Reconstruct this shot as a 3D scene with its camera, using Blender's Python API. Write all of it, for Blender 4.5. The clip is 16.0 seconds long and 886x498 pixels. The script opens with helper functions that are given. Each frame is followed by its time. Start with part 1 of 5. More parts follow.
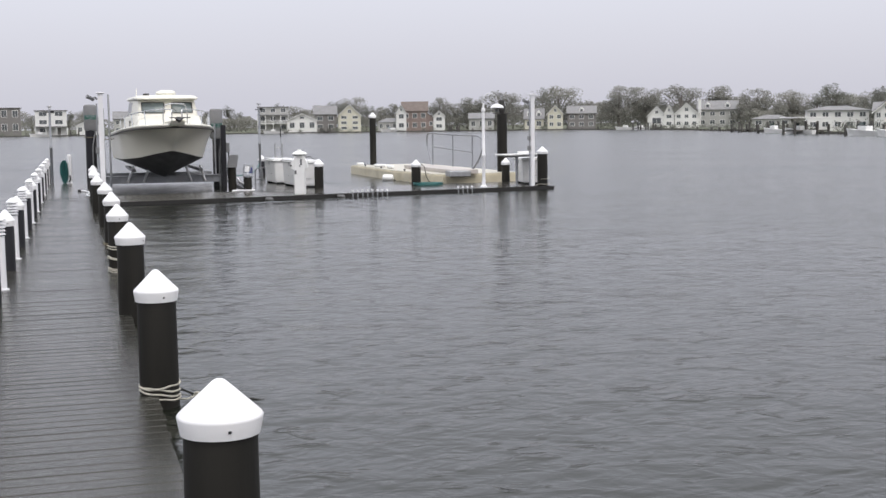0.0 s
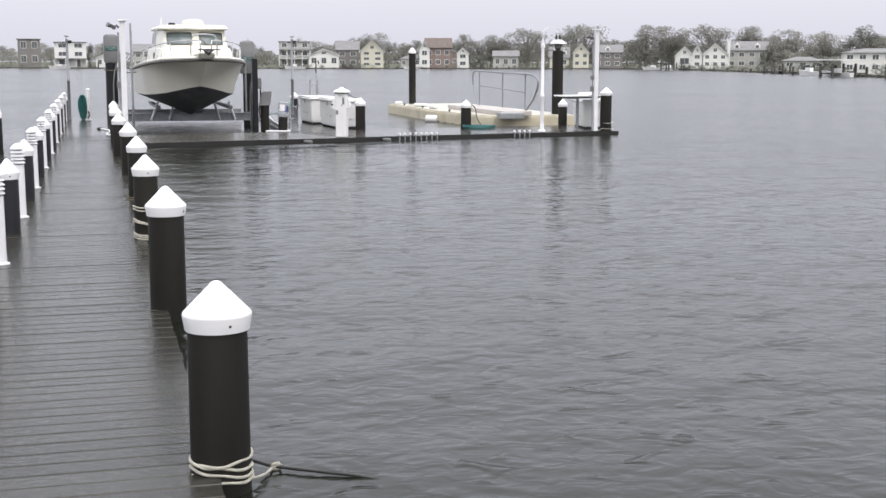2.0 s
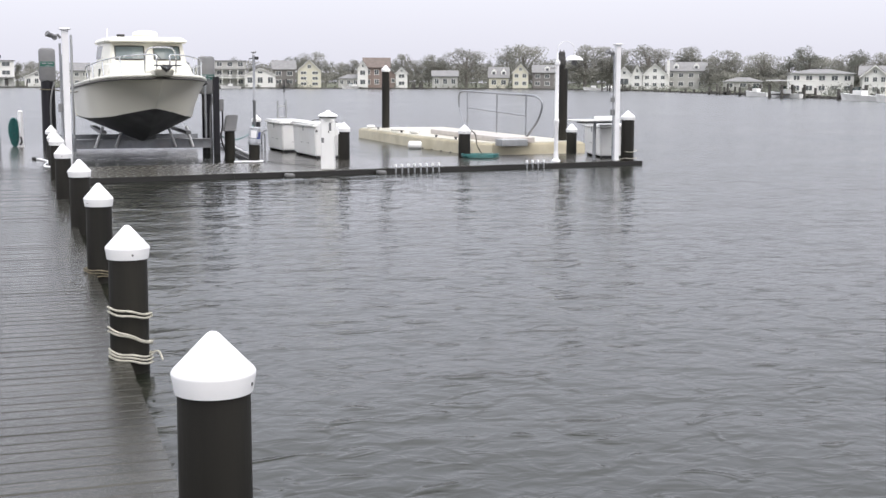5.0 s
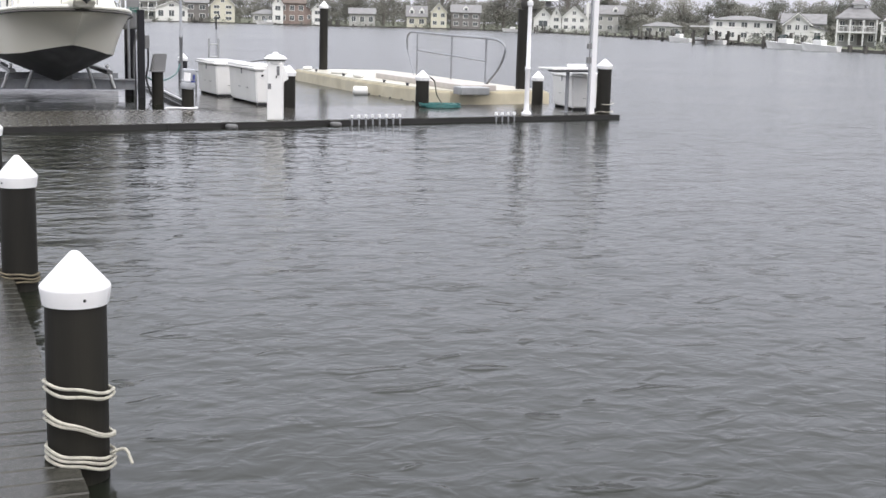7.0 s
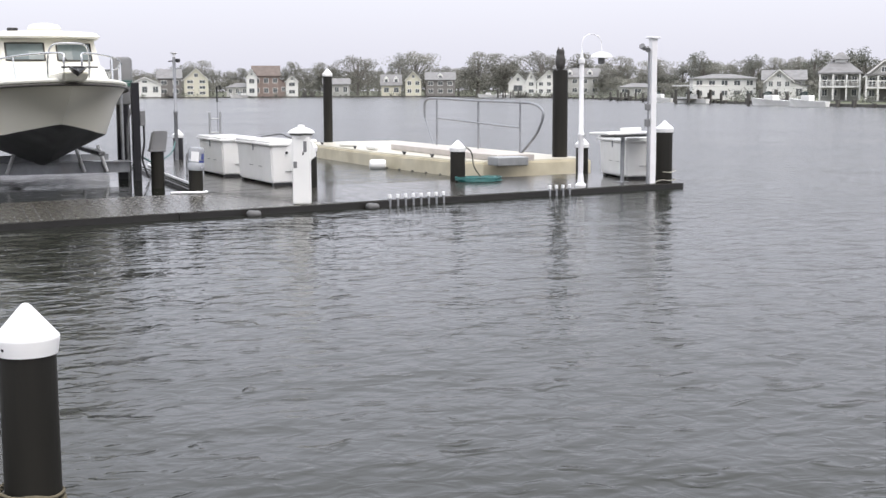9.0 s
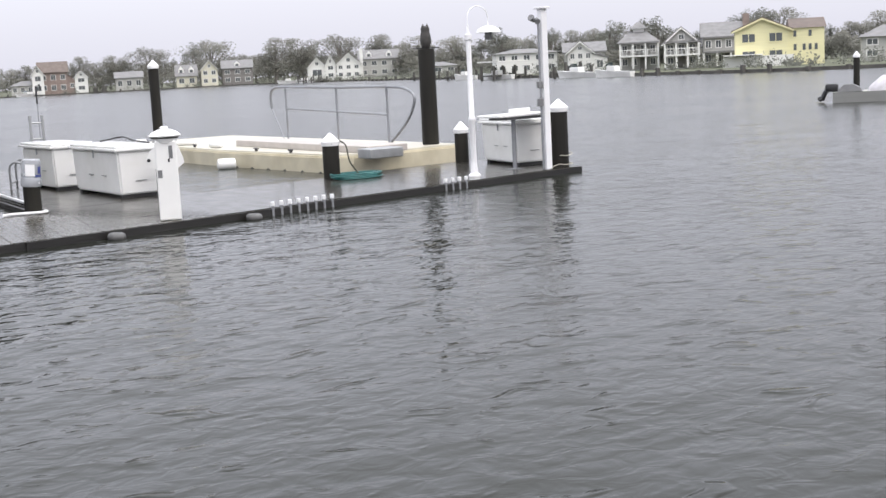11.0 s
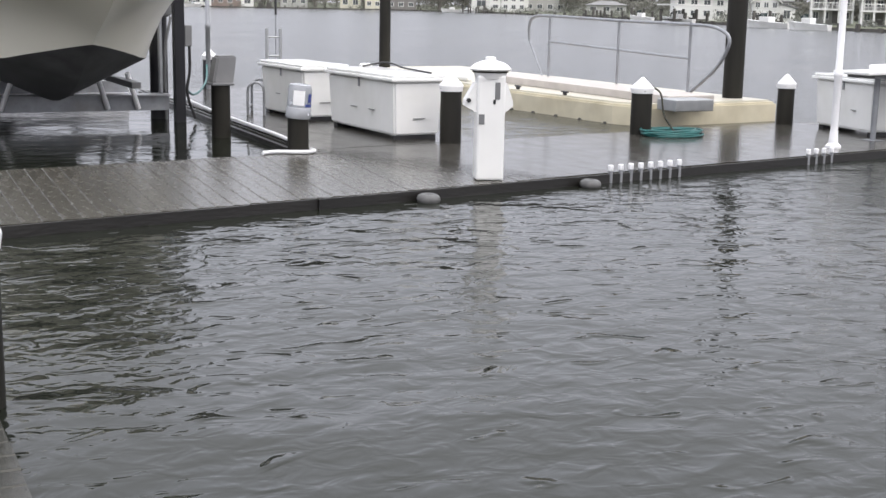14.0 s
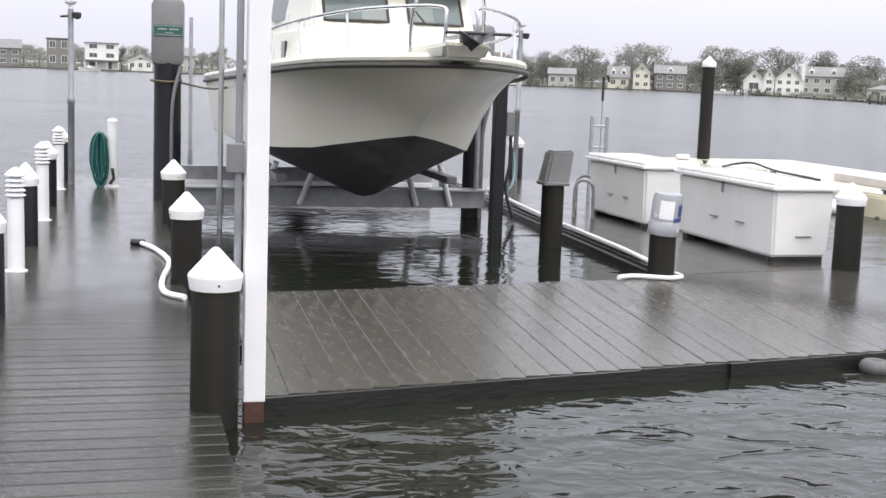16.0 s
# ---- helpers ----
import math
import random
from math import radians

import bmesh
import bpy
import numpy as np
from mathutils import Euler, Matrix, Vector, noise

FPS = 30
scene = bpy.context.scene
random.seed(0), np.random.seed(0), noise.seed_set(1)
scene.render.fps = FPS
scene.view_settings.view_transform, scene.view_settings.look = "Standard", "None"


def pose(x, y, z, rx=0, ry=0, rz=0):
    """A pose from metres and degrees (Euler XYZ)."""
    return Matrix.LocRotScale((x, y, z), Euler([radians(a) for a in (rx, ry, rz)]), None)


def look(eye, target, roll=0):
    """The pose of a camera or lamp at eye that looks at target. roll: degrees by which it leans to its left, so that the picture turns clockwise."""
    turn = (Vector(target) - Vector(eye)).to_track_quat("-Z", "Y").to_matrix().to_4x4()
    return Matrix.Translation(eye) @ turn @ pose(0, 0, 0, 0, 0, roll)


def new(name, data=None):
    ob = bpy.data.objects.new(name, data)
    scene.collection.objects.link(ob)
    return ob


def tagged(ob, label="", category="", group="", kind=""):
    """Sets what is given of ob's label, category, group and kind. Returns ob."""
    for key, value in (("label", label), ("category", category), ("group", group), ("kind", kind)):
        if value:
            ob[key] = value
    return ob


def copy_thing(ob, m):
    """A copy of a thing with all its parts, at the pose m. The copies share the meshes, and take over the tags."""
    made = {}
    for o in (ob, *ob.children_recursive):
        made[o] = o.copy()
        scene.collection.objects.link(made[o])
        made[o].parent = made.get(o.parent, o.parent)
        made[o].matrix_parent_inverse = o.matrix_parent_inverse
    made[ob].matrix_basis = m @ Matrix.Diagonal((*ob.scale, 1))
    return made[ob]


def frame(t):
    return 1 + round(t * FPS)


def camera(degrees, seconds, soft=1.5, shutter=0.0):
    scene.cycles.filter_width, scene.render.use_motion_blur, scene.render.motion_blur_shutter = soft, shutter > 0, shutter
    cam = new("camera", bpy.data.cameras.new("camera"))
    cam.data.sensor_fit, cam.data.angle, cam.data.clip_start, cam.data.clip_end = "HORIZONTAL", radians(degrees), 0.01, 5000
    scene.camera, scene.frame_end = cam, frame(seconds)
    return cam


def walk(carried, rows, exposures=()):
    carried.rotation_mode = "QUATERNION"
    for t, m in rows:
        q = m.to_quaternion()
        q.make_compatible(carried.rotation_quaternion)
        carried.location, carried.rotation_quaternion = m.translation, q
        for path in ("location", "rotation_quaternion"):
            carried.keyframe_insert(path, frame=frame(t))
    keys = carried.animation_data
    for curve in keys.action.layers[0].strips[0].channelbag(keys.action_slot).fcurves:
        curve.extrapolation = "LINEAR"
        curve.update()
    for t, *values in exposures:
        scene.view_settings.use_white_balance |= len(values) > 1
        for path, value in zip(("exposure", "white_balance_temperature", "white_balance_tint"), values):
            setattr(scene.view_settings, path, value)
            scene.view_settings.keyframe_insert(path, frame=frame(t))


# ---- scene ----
cam = camera(39.0, 16.0)
PATH = [
    (0, (-0.461, -1.645, 1.654), (0.099, 0.264, 1.456), -0.7),
    (0.5, (-0.482, -0.919, 1.628), (0.108, 0.974, 1.363), -0.2),
    (1, (-0.511, -0.13, 1.624), (0.013, 1.787, 1.4), 0.8),
    (1.5, (-0.489, 0.568, 1.626), (0.062, 2.473, 1.37), -1.1),
    (2, (-0.444, 1.318, 1.641), (0.085, 3.225, 1.345), 0.1),
    (2.5, (-0.434, 1.987, 1.66), (0.236, 3.845, 1.344), -1.7),
    (3, (-0.434, 2.833, 1.621), (0.223, 4.695, 1.304), 1.6),
    (3.5, (-0.519, 3.605, 1.603), (0.119, 5.468, 1.25), -0.5),
    (4, (-0.523, 4.273, 1.586), (0.116, 6.138, 1.247), -0.2),
    (4.5, (-0.572, 5.097, 1.599), (0.047, 6.981, 1.345), 0.0),
    (7, (-0.496, 8.658, 1.639), (0.263, 10.474, 1.282), 1.6),
    (7.5, (-0.498, 9.54, 1.587), (0.246, 11.376, 1.313), -0.3),
    (8, (-0.516, 10.28, 1.568), (0.215, 12.124, 1.314), 0.0),
    (8.5, (-0.456, 11.085, 1.555), (0.336, 12.91, 1.347), 1.1),
    (9, (-0.41, 11.824, 1.561), (0.388, 13.64, 1.309), -0.2),
    (9.5, (-0.358, 12.519, 1.612), (0.59, 14.264, 1.379), -0.0),
    (12, (-0.469, 15.876, 1.586), (0.619, 17.527, 1.287), -2.8),
    (12.5, (-0.442, 16.617, 1.584), (0.6, 18.308, 1.352), 2.1),
    (13, (-0.477, 17.292, 1.59), (0.568, 18.976, 1.321), 1.7),
    (13.5, (-0.393, 17.933, 1.625), (0.576, 19.655, 1.313), 0.7),
    (14, (-0.511, 18.649, 1.537), (0.357, 20.41, 1.153), 1.1),
    (14.5, (-0.402, 19.403, 1.595), (0.263, 21.264, 1.284), 0.6),
    (15, (-0.416, 20.027, 1.58), (0.283, 21.878, 1.287), -0.4),
    (15.2, (-0.424, 20.306, 1.607), (0.244, 22.163, 1.279), 0.3),
    (15.5, (-0.426, 20.771, 1.587), (0.175, 22.661, 1.325), 1.5),
    (16, (-0.45, 21.484, 1.582), (0.044, 23.403, 1.308), 2.1),
]
walk(cam, [(t, look(eye, target, roll)) for t, eye, target, roll in PATH], [(0, -0.38), (0.5, -0.3), (1.0, -0.2), (2.0, -0.1), (3.0, 0.0), (14.0, 0.0), (15.2, 0.08), (16, 0.1)])


# ---- world, sun ----
def overcast():
    w = bpy.data.worlds.new("overcast_sky")
    scene.world = w
    w.use_nodes = True
    nt = w.node_tree
    nt.nodes.clear()
    n = nt.nodes.new
    out, bg, bg2, add = n("ShaderNodeOutputWorld"), n("ShaderNodeBackground"), n("ShaderNodeBackground"), n("ShaderNodeAddShader")
    sky = n("ShaderNodeTexSky")
    sky.sky_type, sky.sun_disc, sky.sun_elevation, sky.sun_rotation = "NISHITA", False, radians(54), radians(172)
    sky.dust_density = 6.0
    bg.inputs["Strength"].default_value = 0.05
    nt.links.new(sky.outputs[0], bg.inputs[0])
    tc, sep, ramp = n("ShaderNodeTexCoord"), n("ShaderNodeSeparateXYZ"), n("ShaderNodeValToRGB")
    nt.links.new(tc.outputs["Generated"], sep.inputs[0])
    noise_t, mul, plus = n("ShaderNodeTexNoise"), n("ShaderNodeMath"), n("ShaderNodeMath")
    noise_t.inputs["Scale"].default_value, noise_t.inputs["Detail"].default_value = 1.6, 3.0
    nt.links.new(tc.outputs["Generated"], noise_t.inputs["Vector"])
    mul.operation, mul.inputs[1].default_value = "MULTIPLY", 0.05
    nt.links.new(noise_t.outputs[0], mul.inputs[0])
    plus.operation = "ADD"
    nt.links.new(sep.outputs["Z"], plus.inputs[0])
    nt.links.new(mul.outputs[0], plus.inputs[1])
    nt.links.new(plus.outputs[0], ramp.inputs[0])
    el = ramp.color_ramp.elements
    el[0].position, el[0].color = 0.0, (0.292, 0.291, 0.33, 1)
    el[1].position, el[1].color = 1.0, (0.95, 0.96, 1.0, 1)
    e = el.new(0.16)
    e.color = (0.37, 0.37, 0.412, 1)
    e = el.new(0.45)
    e.color = (0.5, 0.5, 0.53, 1)
    e = el.new(0.72)
    e.color = (0.76, 0.76, 0.79, 1)
    nt.links.new(ramp.outputs[0], bg2.inputs[0])
    bg2.inputs["Strength"].default_value = 2.5
    nt.links.new(bg.outputs[0], add.inputs[0])
    nt.links.new(bg2.outputs[0], add.inputs[1])
    nt.links.new(add.outputs[0], out.inputs[0])


overcast()
sun = new("sun", bpy.data.lights.new("sun", "SUN"))
sun.data.energy, sun.data.angle, sun.data.color = 0.6, radians(35), (1.0, 0.97, 0.93)
sun.matrix_world = look((5, -36, 50), (0, 0, 0))


# ---- materials ----
def mat(name, color, rough=0.6, vary=0.15, scale=6.0, bump=0.1, bump_scale=60.0, metal=0.0, stain=None, stain_amount=0.3,
        stretch=(1, 1, 1), rough_vary=0.1, each=0.0, coat=0.0, alpha=1.0, transmission=0.0, bump_dist=0.01, spec=0.5):
    m = bpy.data.materials.new(name)
    m.use_nodes = True
    nt = m.node_tree
    b = nt.nodes["Principled BSDF"]
    n, L = nt.nodes.new, nt.links.new
    tc, mp = n("ShaderNodeTexCoord"), n("ShaderNodeMapping")
    mp.inputs["Scale"].default_value = stretch
    L(tc.outputs["Object"], mp.inputs[0])
    big, fine = n("ShaderNodeTexNoise"), n("ShaderNodeTexNoise")
    big.inputs["Scale"].default_value, big.inputs["Detail"].default_value = scale, 5
    fine.inputs["Scale"].default_value, fine.inputs["Detail"].default_value = bump_scale, 4
    L(mp.outputs[0], big.inputs["Vector"])
    L(mp.outputs[0], fine.inputs["Vector"])
    ramp = n("ShaderNodeValToRGB")
    c = np.array(color)
    ramp.color_ramp.elements[0].position, ramp.color_ramp.elements[1].position = 0.3, 0.7
    ramp.color_ramp.elements[0].color = (*(c * (1 - vary)), 1)
    ramp.color_ramp.elements[1].color = (*np.minimum(c * (1 + vary), 1.0), 1)
    L(big.outputs[0], ramp.inputs[0])
    col = ramp.outputs[0]
    if stain is not None:
        sn, sr, mx = n("ShaderNodeTexNoise"), n("ShaderNodeValToRGB"), n("ShaderNodeMix")
        sn.inputs["Scale"].default_value, sn.inputs["Detail"].default_value = scale * 0.45, 7
        L(mp.outputs[0], sn.inputs["Vector"])
        sr.color_ramp.elements[0].position, sr.color_ramp.elements[1].position = 0.5, 0.72
        sr.color_ramp.elements[1].color = (stain_amount, stain_amount, stain_amount, 1)
        L(sn.outputs[0], sr.inputs[0])
        mx.data_type = "RGBA"
        L(sr.outputs[0], mx.inputs[0])
        L(col, mx.inputs[6])
        mx.inputs[7].default_value = (*stain, 1)
        col = mx.outputs[2]
    if each:
        oi, mr, hv = n("ShaderNodeObjectInfo"), n("ShaderNodeMapRange"), n("ShaderNodeHueSaturation")
        L(oi.outputs["Random"], mr.inputs[0])
        mr.inputs[3].default_value, mr.inputs[4].default_value = 1 - each, 1 + each
        L(mr.outputs[0], hv.inputs["Value"])
        L(col, hv.inputs["Color"])
        col = hv.outputs[0]
    L(col, b.inputs["Base Color"])
    rr = n("ShaderNodeMapRange")
    rr.inputs[3].default_value, rr.inputs[4].default_value = max(rough - rough_vary, 0.02), min(rough + rough_vary, 1)
    L(big.outputs[0], rr.inputs[0])
    L(rr.outputs[0], b.inputs["Roughness"])
    b.inputs["Metallic"].default_value = metal
    b.inputs["Specular IOR Level"].default_value = spec
    b.inputs["Coat Weight"].default_value = coat
    b.inputs["Coat Roughness"].default_value = 0.08
    b.inputs["Transmission Weight"].default_value = transmission
    b.inputs["Alpha"].default_value = alpha
    if bump:
        bp = n("ShaderNodeBump")
        bp.inputs["Strength"].default_value, bp.inputs["Distance"].default_value = bump, bump_dist
        L(fine.outputs[0], bp.inputs["Height"])
        L(bp.outputs[0], b.inputs["Normal"])
    return m


def water_material():
    m = bpy.data.materials.new("choppy_grey_water")
    m.use_nodes = True
    nt = m.node_tree
    b = nt.nodes["Principled BSDF"]
    n, L = nt.nodes.new, nt.links.new
    tc = n("ShaderNodeTexCoord")
    # sheltered slip under the lift: smaller ripples
    slip, calm = n("ShaderNodeVectorMath"), n("ShaderNodeMapRange")
    slip.operation = "DISTANCE"
    slip.inputs[1].default_value = (2.1, 32.5, SEA)
    L(tc.outputs["Object"], slip.inputs[0])
    L(slip.outputs["Value"], calm.inputs[0])
    calm.inputs[1].default_value, calm.inputs[2].default_value, calm.inputs[3].default_value, calm.inputs[4].default_value = 3.0, 5.6, 0.25, 1.0
    last = None
    for sx, sy, rot, detail, strength, dist in ((0.3, 0.5, 14, 1, 1.0, 0.06), (1.1, 1.6, 22, 1, 1.0, 0.024), (2.8, 3.6, -18, 1, 1.0, 0.018), (6.0, 7.5, 12, 2, 1.0, 0.011)):
        mp, t, bp = n("ShaderNodeMapping"), n("ShaderNodeTexNoise"), n("ShaderNodeBump")
        mp.inputs["Scale"].default_value = (sx, sy, 1)
        mp.inputs["Rotation"].default_value = (0, 0, radians(rot))
        L(tc.outputs["Object"], mp.inputs[0])
        L(mp.outputs[0], t.inputs["Vector"])
        t.inputs["Scale"].default_value, t.inputs["Detail"].default_value, t.inputs["Distortion"].default_value = 1.0, detail, 0.6
        bp.inputs["Strength"].default_value, bp.inputs["Distance"].default_value = strength, dist
        L(t.outputs[0], bp.inputs["Height"])
        L(calm.outputs[0], bp.inputs["Strength"])
        if last:
            L(last.outputs[0], bp.inputs["Normal"])
        last = bp
    # scattered steeper wavelets
    mp, t, lift_, bp = n("ShaderNodeMapping"), n("ShaderNodeTexNoise"), n("ShaderNodeMapRange"), n("ShaderNodeBump")
    mp.inputs["Scale"].default_value, mp.inputs["Rotation"].default_value = (3.0, 4.6, 1), (0, 0, radians(16))
    L(tc.outputs["Object"], mp.inputs[0])
    L(mp.outputs[0], t.inputs["Vector"])
    t.inputs["Scale"].default_value, t.inputs["Detail"].default_value, t.inputs["Distortion"].default_value = 1.0, 1.5, 0.8
    lift_.interpolation_type = "SMOOTHSTEP"
    lift_.inputs[1].default_value, lift_.inputs[2].default_value = 0.6, 0.8
    L(t.outputs[0], lift_.inputs[0])
    bp.inputs["Distance"].default_value = 0.012
    L(lift_.outputs[0], bp.inputs["Height"])
    L(calm.outputs[0], bp.inputs["Strength"])
    L(last.outputs[0], bp.inputs["Normal"])
    L(bp.outputs[0], b.inputs["Normal"])
    big, ramp = n("ShaderNodeTexNoise"), n("ShaderNodeValToRGB")
    big.inputs["Scale"].default_value = 0.12
    L(tc.outputs["Object"], big.inputs["Vector"])
    ramp.color_ramp.elements[0].color, ramp.color_ramp.elements[1].color = (0.0095, 0.0112, 0.0075, 1), (0.0135, 0.0155, 0.0108, 1)
    L(big.outputs[0], ramp.inputs[0])
    L(ramp.outputs[0], b.inputs["Base Color"])
    # calm in the lee of the docks, ruffled by the wind further out
    dist, far, mixr = n("ShaderNodeVectorMath"), n("ShaderNodeMapRange"), n("ShaderNodeMath")
    dist.operation = "DISTANCE"
    dist.inputs[1].default_value = (1.6, 16.0, SEA)
    lee = n("ShaderNodeMapping")
    lee.inputs["Scale"].default_value = (1, 0.55, 1)
    L(tc.outputs["Object"], lee.inputs[0])
    L(lee.outputs[0], dist.inputs[0])
    L(dist.outputs["Value"], far.inputs[0])
    far.inputs[1].default_value, far.inputs[2].default_value, far.inputs[3].default_value, far.inputs[4].default_value = 3.0, 5.6, 0.01, 0.13
    mixr.operation = "MULTIPLY_ADD"
    L(big.outputs[0], mixr.inputs[0])
    mixr.inputs[1].default_value = 0.08
    L(far.outputs[0], mixr.inputs[2])
    L(mixr.outputs[0], b.inputs["Roughness"])
    b.inputs["IOR"].default_value = 1.33
    return m


SEA = -0.09   # level of the water; the deck tops lie at 0
BED = -3.2
WATER = water_material()
PILE = mat("wet_pile_timber", (0.0155, 0.0145, 0.012), 0.6, 0.35, 5, 0.5, 30, stain=(0.028, 0.026, 0.017), stretch=(1, 1, 0.12), bump_dist=0.006, spec=0.22)
WRAP = mat("black_pile_sleeve", (0.016, 0.016, 0.02), 0.35, 0.25, 5, 0.25, 40, stain=(0.035, 0.035, 0.032), stretch=(1, 1, 0.15), spec=0.3)
CAPW = mat("white_plastic_cap", (0.83, 0.83, 0.84), 0.42, 0.03, 8, 0.06, 90, stain=(0.62, 0.62, 0.58), stain_amount=0.25)
LID = mat("wet_white_gelcoat_lid", (0.82, 0.82, 0.81), 0.14, 0.03, 3, 0.04, 40, stain=(0.64, 0.64, 0.6), stain_amount=0.3, rough_vary=0.06)
WHITE = mat("white_gelcoat_fibreglass", (0.8, 0.8, 0.79), 0.35, 0.03, 3, 0.05, 60, stain=(0.62, 0.62, 0.58), stain_amount=0.4)
VINYL = mat("white_vinyl_post", (0.8, 0.8, 0.82), 0.4, 0.03, 5, 0.04, 60, stain=(0.65, 0.65, 0.62), stain_amount=0.3)
DECK = mat("wet_grey_brown_board", (0.062, 0.058, 0.048), 0.25, 0.16, 7, 0.18, 110, stain=(0.04, 0.037, 0.031), stain_amount=0.6,
           stretch=(2.2, 0.5, 1), rough_vary=0.16, each=0.13, bump_dist=0.004)
DECK2 = mat("wet_weathered_plank", (0.029, 0.0285, 0.0235), 0.17, 0.2, 6, 0.4, 90, stain=(0.052, 0.05, 0.045), stain_amount=0.5,
            stretch=(2.2, 0.4, 1), rough_vary=0.1, each=0.2, bump_dist=0.004, spec=0.31)
BEAM = mat("dark_wet_timber_beam", (0.014, 0.013, 0.012), 0.4, 0.3, 4, 0.4, 40, stretch=(0.3, 1, 1))
RUST = mat("rust_brown_wet_timber", (0.07, 0.03, 0.022), 0.5, 0.3, 6, 0.4, 40, stain=(0.03, 0.018, 0.015))
HULL = mat("cream_hull_gelcoat", (0.82, 0.79, 0.68), 0.3, 0.01, 0.6, 0.01, 50, coat=0.3, rough_vary=0.04)
BOATW = mat("cream_white_cabin_gelcoat", (0.74, 0.725, 0.645), 0.3, 0.03, 2, 0.03, 60, stain=(0.62, 0.6, 0.5), stain_amount=0.3)
BOTTOM = mat("black_bottom_paint", (0.1, 0.1, 0.103), 0.55, 0.3, 4, 0.2, 40, stain=(0.05, 0.048, 0.045))
RUB = mat("dark_rubber_rubrail", (0.04, 0.036, 0.03), 0.5, 0.2, 8, 0.1, 60)
GLASS = mat("tinted_window_glass", (0.035, 0.05, 0.05), 0.05, 0.1, 3, 0.0, 10, rough_vary=0.02)
HOUSEGLASS = mat("house_window_glass", (0.1, 0.11, 0.115), 0.08, 0.1, 3, 0.0, 10, rough_vary=0.03)
BOATGLASS = mat("pale_tinted_windscreen", (0.13, 0.16, 0.16), 0.05, 0.15, 2, 0.0, 10, rough_vary=0.02)
FILM = mat("standing_water_on_boards", (0.046, 0.043, 0.037), 0.19, 0.2, 3, 0.2, 10, rough_vary=0.09, spec=0.42, bump_dist=0.004, stretch=(2.0, 0.8, 1))
CHROME = mat("stainless_steel_tube", (0.55, 0.56, 0.57), 0.25, 0.05, 10, 0.03, 80, metal=1.0)
ALU = mat("dull_aluminium", (0.42, 0.43, 0.44), 0.42, 0.12, 6, 0.12, 70, metal=0.85, stain=(0.3, 0.3, 0.3))
GALV = mat("galvanised_steel", (0.3, 0.31, 0.33), 0.5, 0.15, 8, 0.1, 60, metal=0.6, stain=(0.22, 0.19, 0.16))
GREYP = mat("grey_plastic_cover", (0.17, 0.172, 0.178), 0.5, 0.1, 4, 0.08, 60, stain=(0.24, 0.24, 0.23), stain_amount=0.4)
GREEN = mat("green_plate_paint", (0.012, 0.095, 0.068), 0.4, 0.1, 10, 0.03, 60)
TEAL = mat("teal_rubber_hose", (0.016, 0.11, 0.105), 0.45, 0.2, 15, 0.1, 90)
ROPE = mat("pale_braided_rope", (0.5, 0.48, 0.41), 0.8, 0.2, 30, 0.7, 220, stain=(0.3, 0.29, 0.22))
MUDROPE = mat("muddy_rope", (0.14, 0.12, 0.08), 0.85, 0.3, 30, 0.6, 200)
BLACK = mat("black_metal_part", (0.02, 0.02, 0.022), 0.45, 0.2, 10, 0.1, 60)
SAND = mat("sand_coloured_float_shell", (0.58, 0.53, 0.4), 0.5, 0.08, 3, 0.12, 60, stain=(0.36, 0.31, 0.2), stain_amount=0.55)
FLOATTOP = mat("pale_float_deck", (0.5, 0.475, 0.4), 0.4, 0.08, 3, 0.15, 80, stain=(0.42, 0.4, 0.33), stain_amount=0.5)
WALK = mat("pinkish_grey_gangway_boards", (0.48, 0.44, 0.41), 0.45, 0.1, 4, 0.2, 60, stain=(0.36, 0.33, 0.3), stain_amount=0.4)
CANVAS = mat("pale_bundled_canvas", (0.55, 0.53, 0.56), 0.8, 0.12, 4, 0.3, 40)
FENDER = mat("weathered_grey_rubber", (0.1, 0.1, 0.1), 0.6, 0.3, 8, 0.2, 60)
BLUE = mat("dark_blue_label", (0.03, 0.05, 0.22), 0.4, 0.1, 10, 0.02, 60)
JUG = mat("cloudy_plastic_bottle", (0.62, 0.64, 0.68), 0.25, 0.05, 8, 0.05, 60, transmission=0.55)
# Foliage paler than real: the distance haze is put into both base colours.
LEAF = mat("haze_paled_twigs", (0.27, 0.267, 0.237), 0.85, 0.25, 0.25, 0, 1, each=0.12)
LEAF2 = mat("haze_paled_evergreen", (0.19, 0.196, 0.17), 0.8, 0.2, 0.3, 0, 1, each=0.12)


def leafy(m, amount=0.45):
    """Thin leaves pass part of the light."""
    nt = m.node_tree
    b = nt.nodes["Principled BSDF"]
    out = nt.nodes["Material Output"]
    tr, mx = nt.nodes.new("ShaderNodeBsdfTranslucent"), nt.nodes.new("ShaderNodeMixShader")
    nt.links.new(b.inputs["Base Color"].links[0].from_socket, tr.inputs[0])
    mx.inputs[0].default_value = amount
    nt.links.new(b.outputs[0], mx.inputs[1])
    nt.links.new(tr.outputs[0], mx.inputs[2])
    nt.links.new(mx.outputs[0], out.inputs[0])


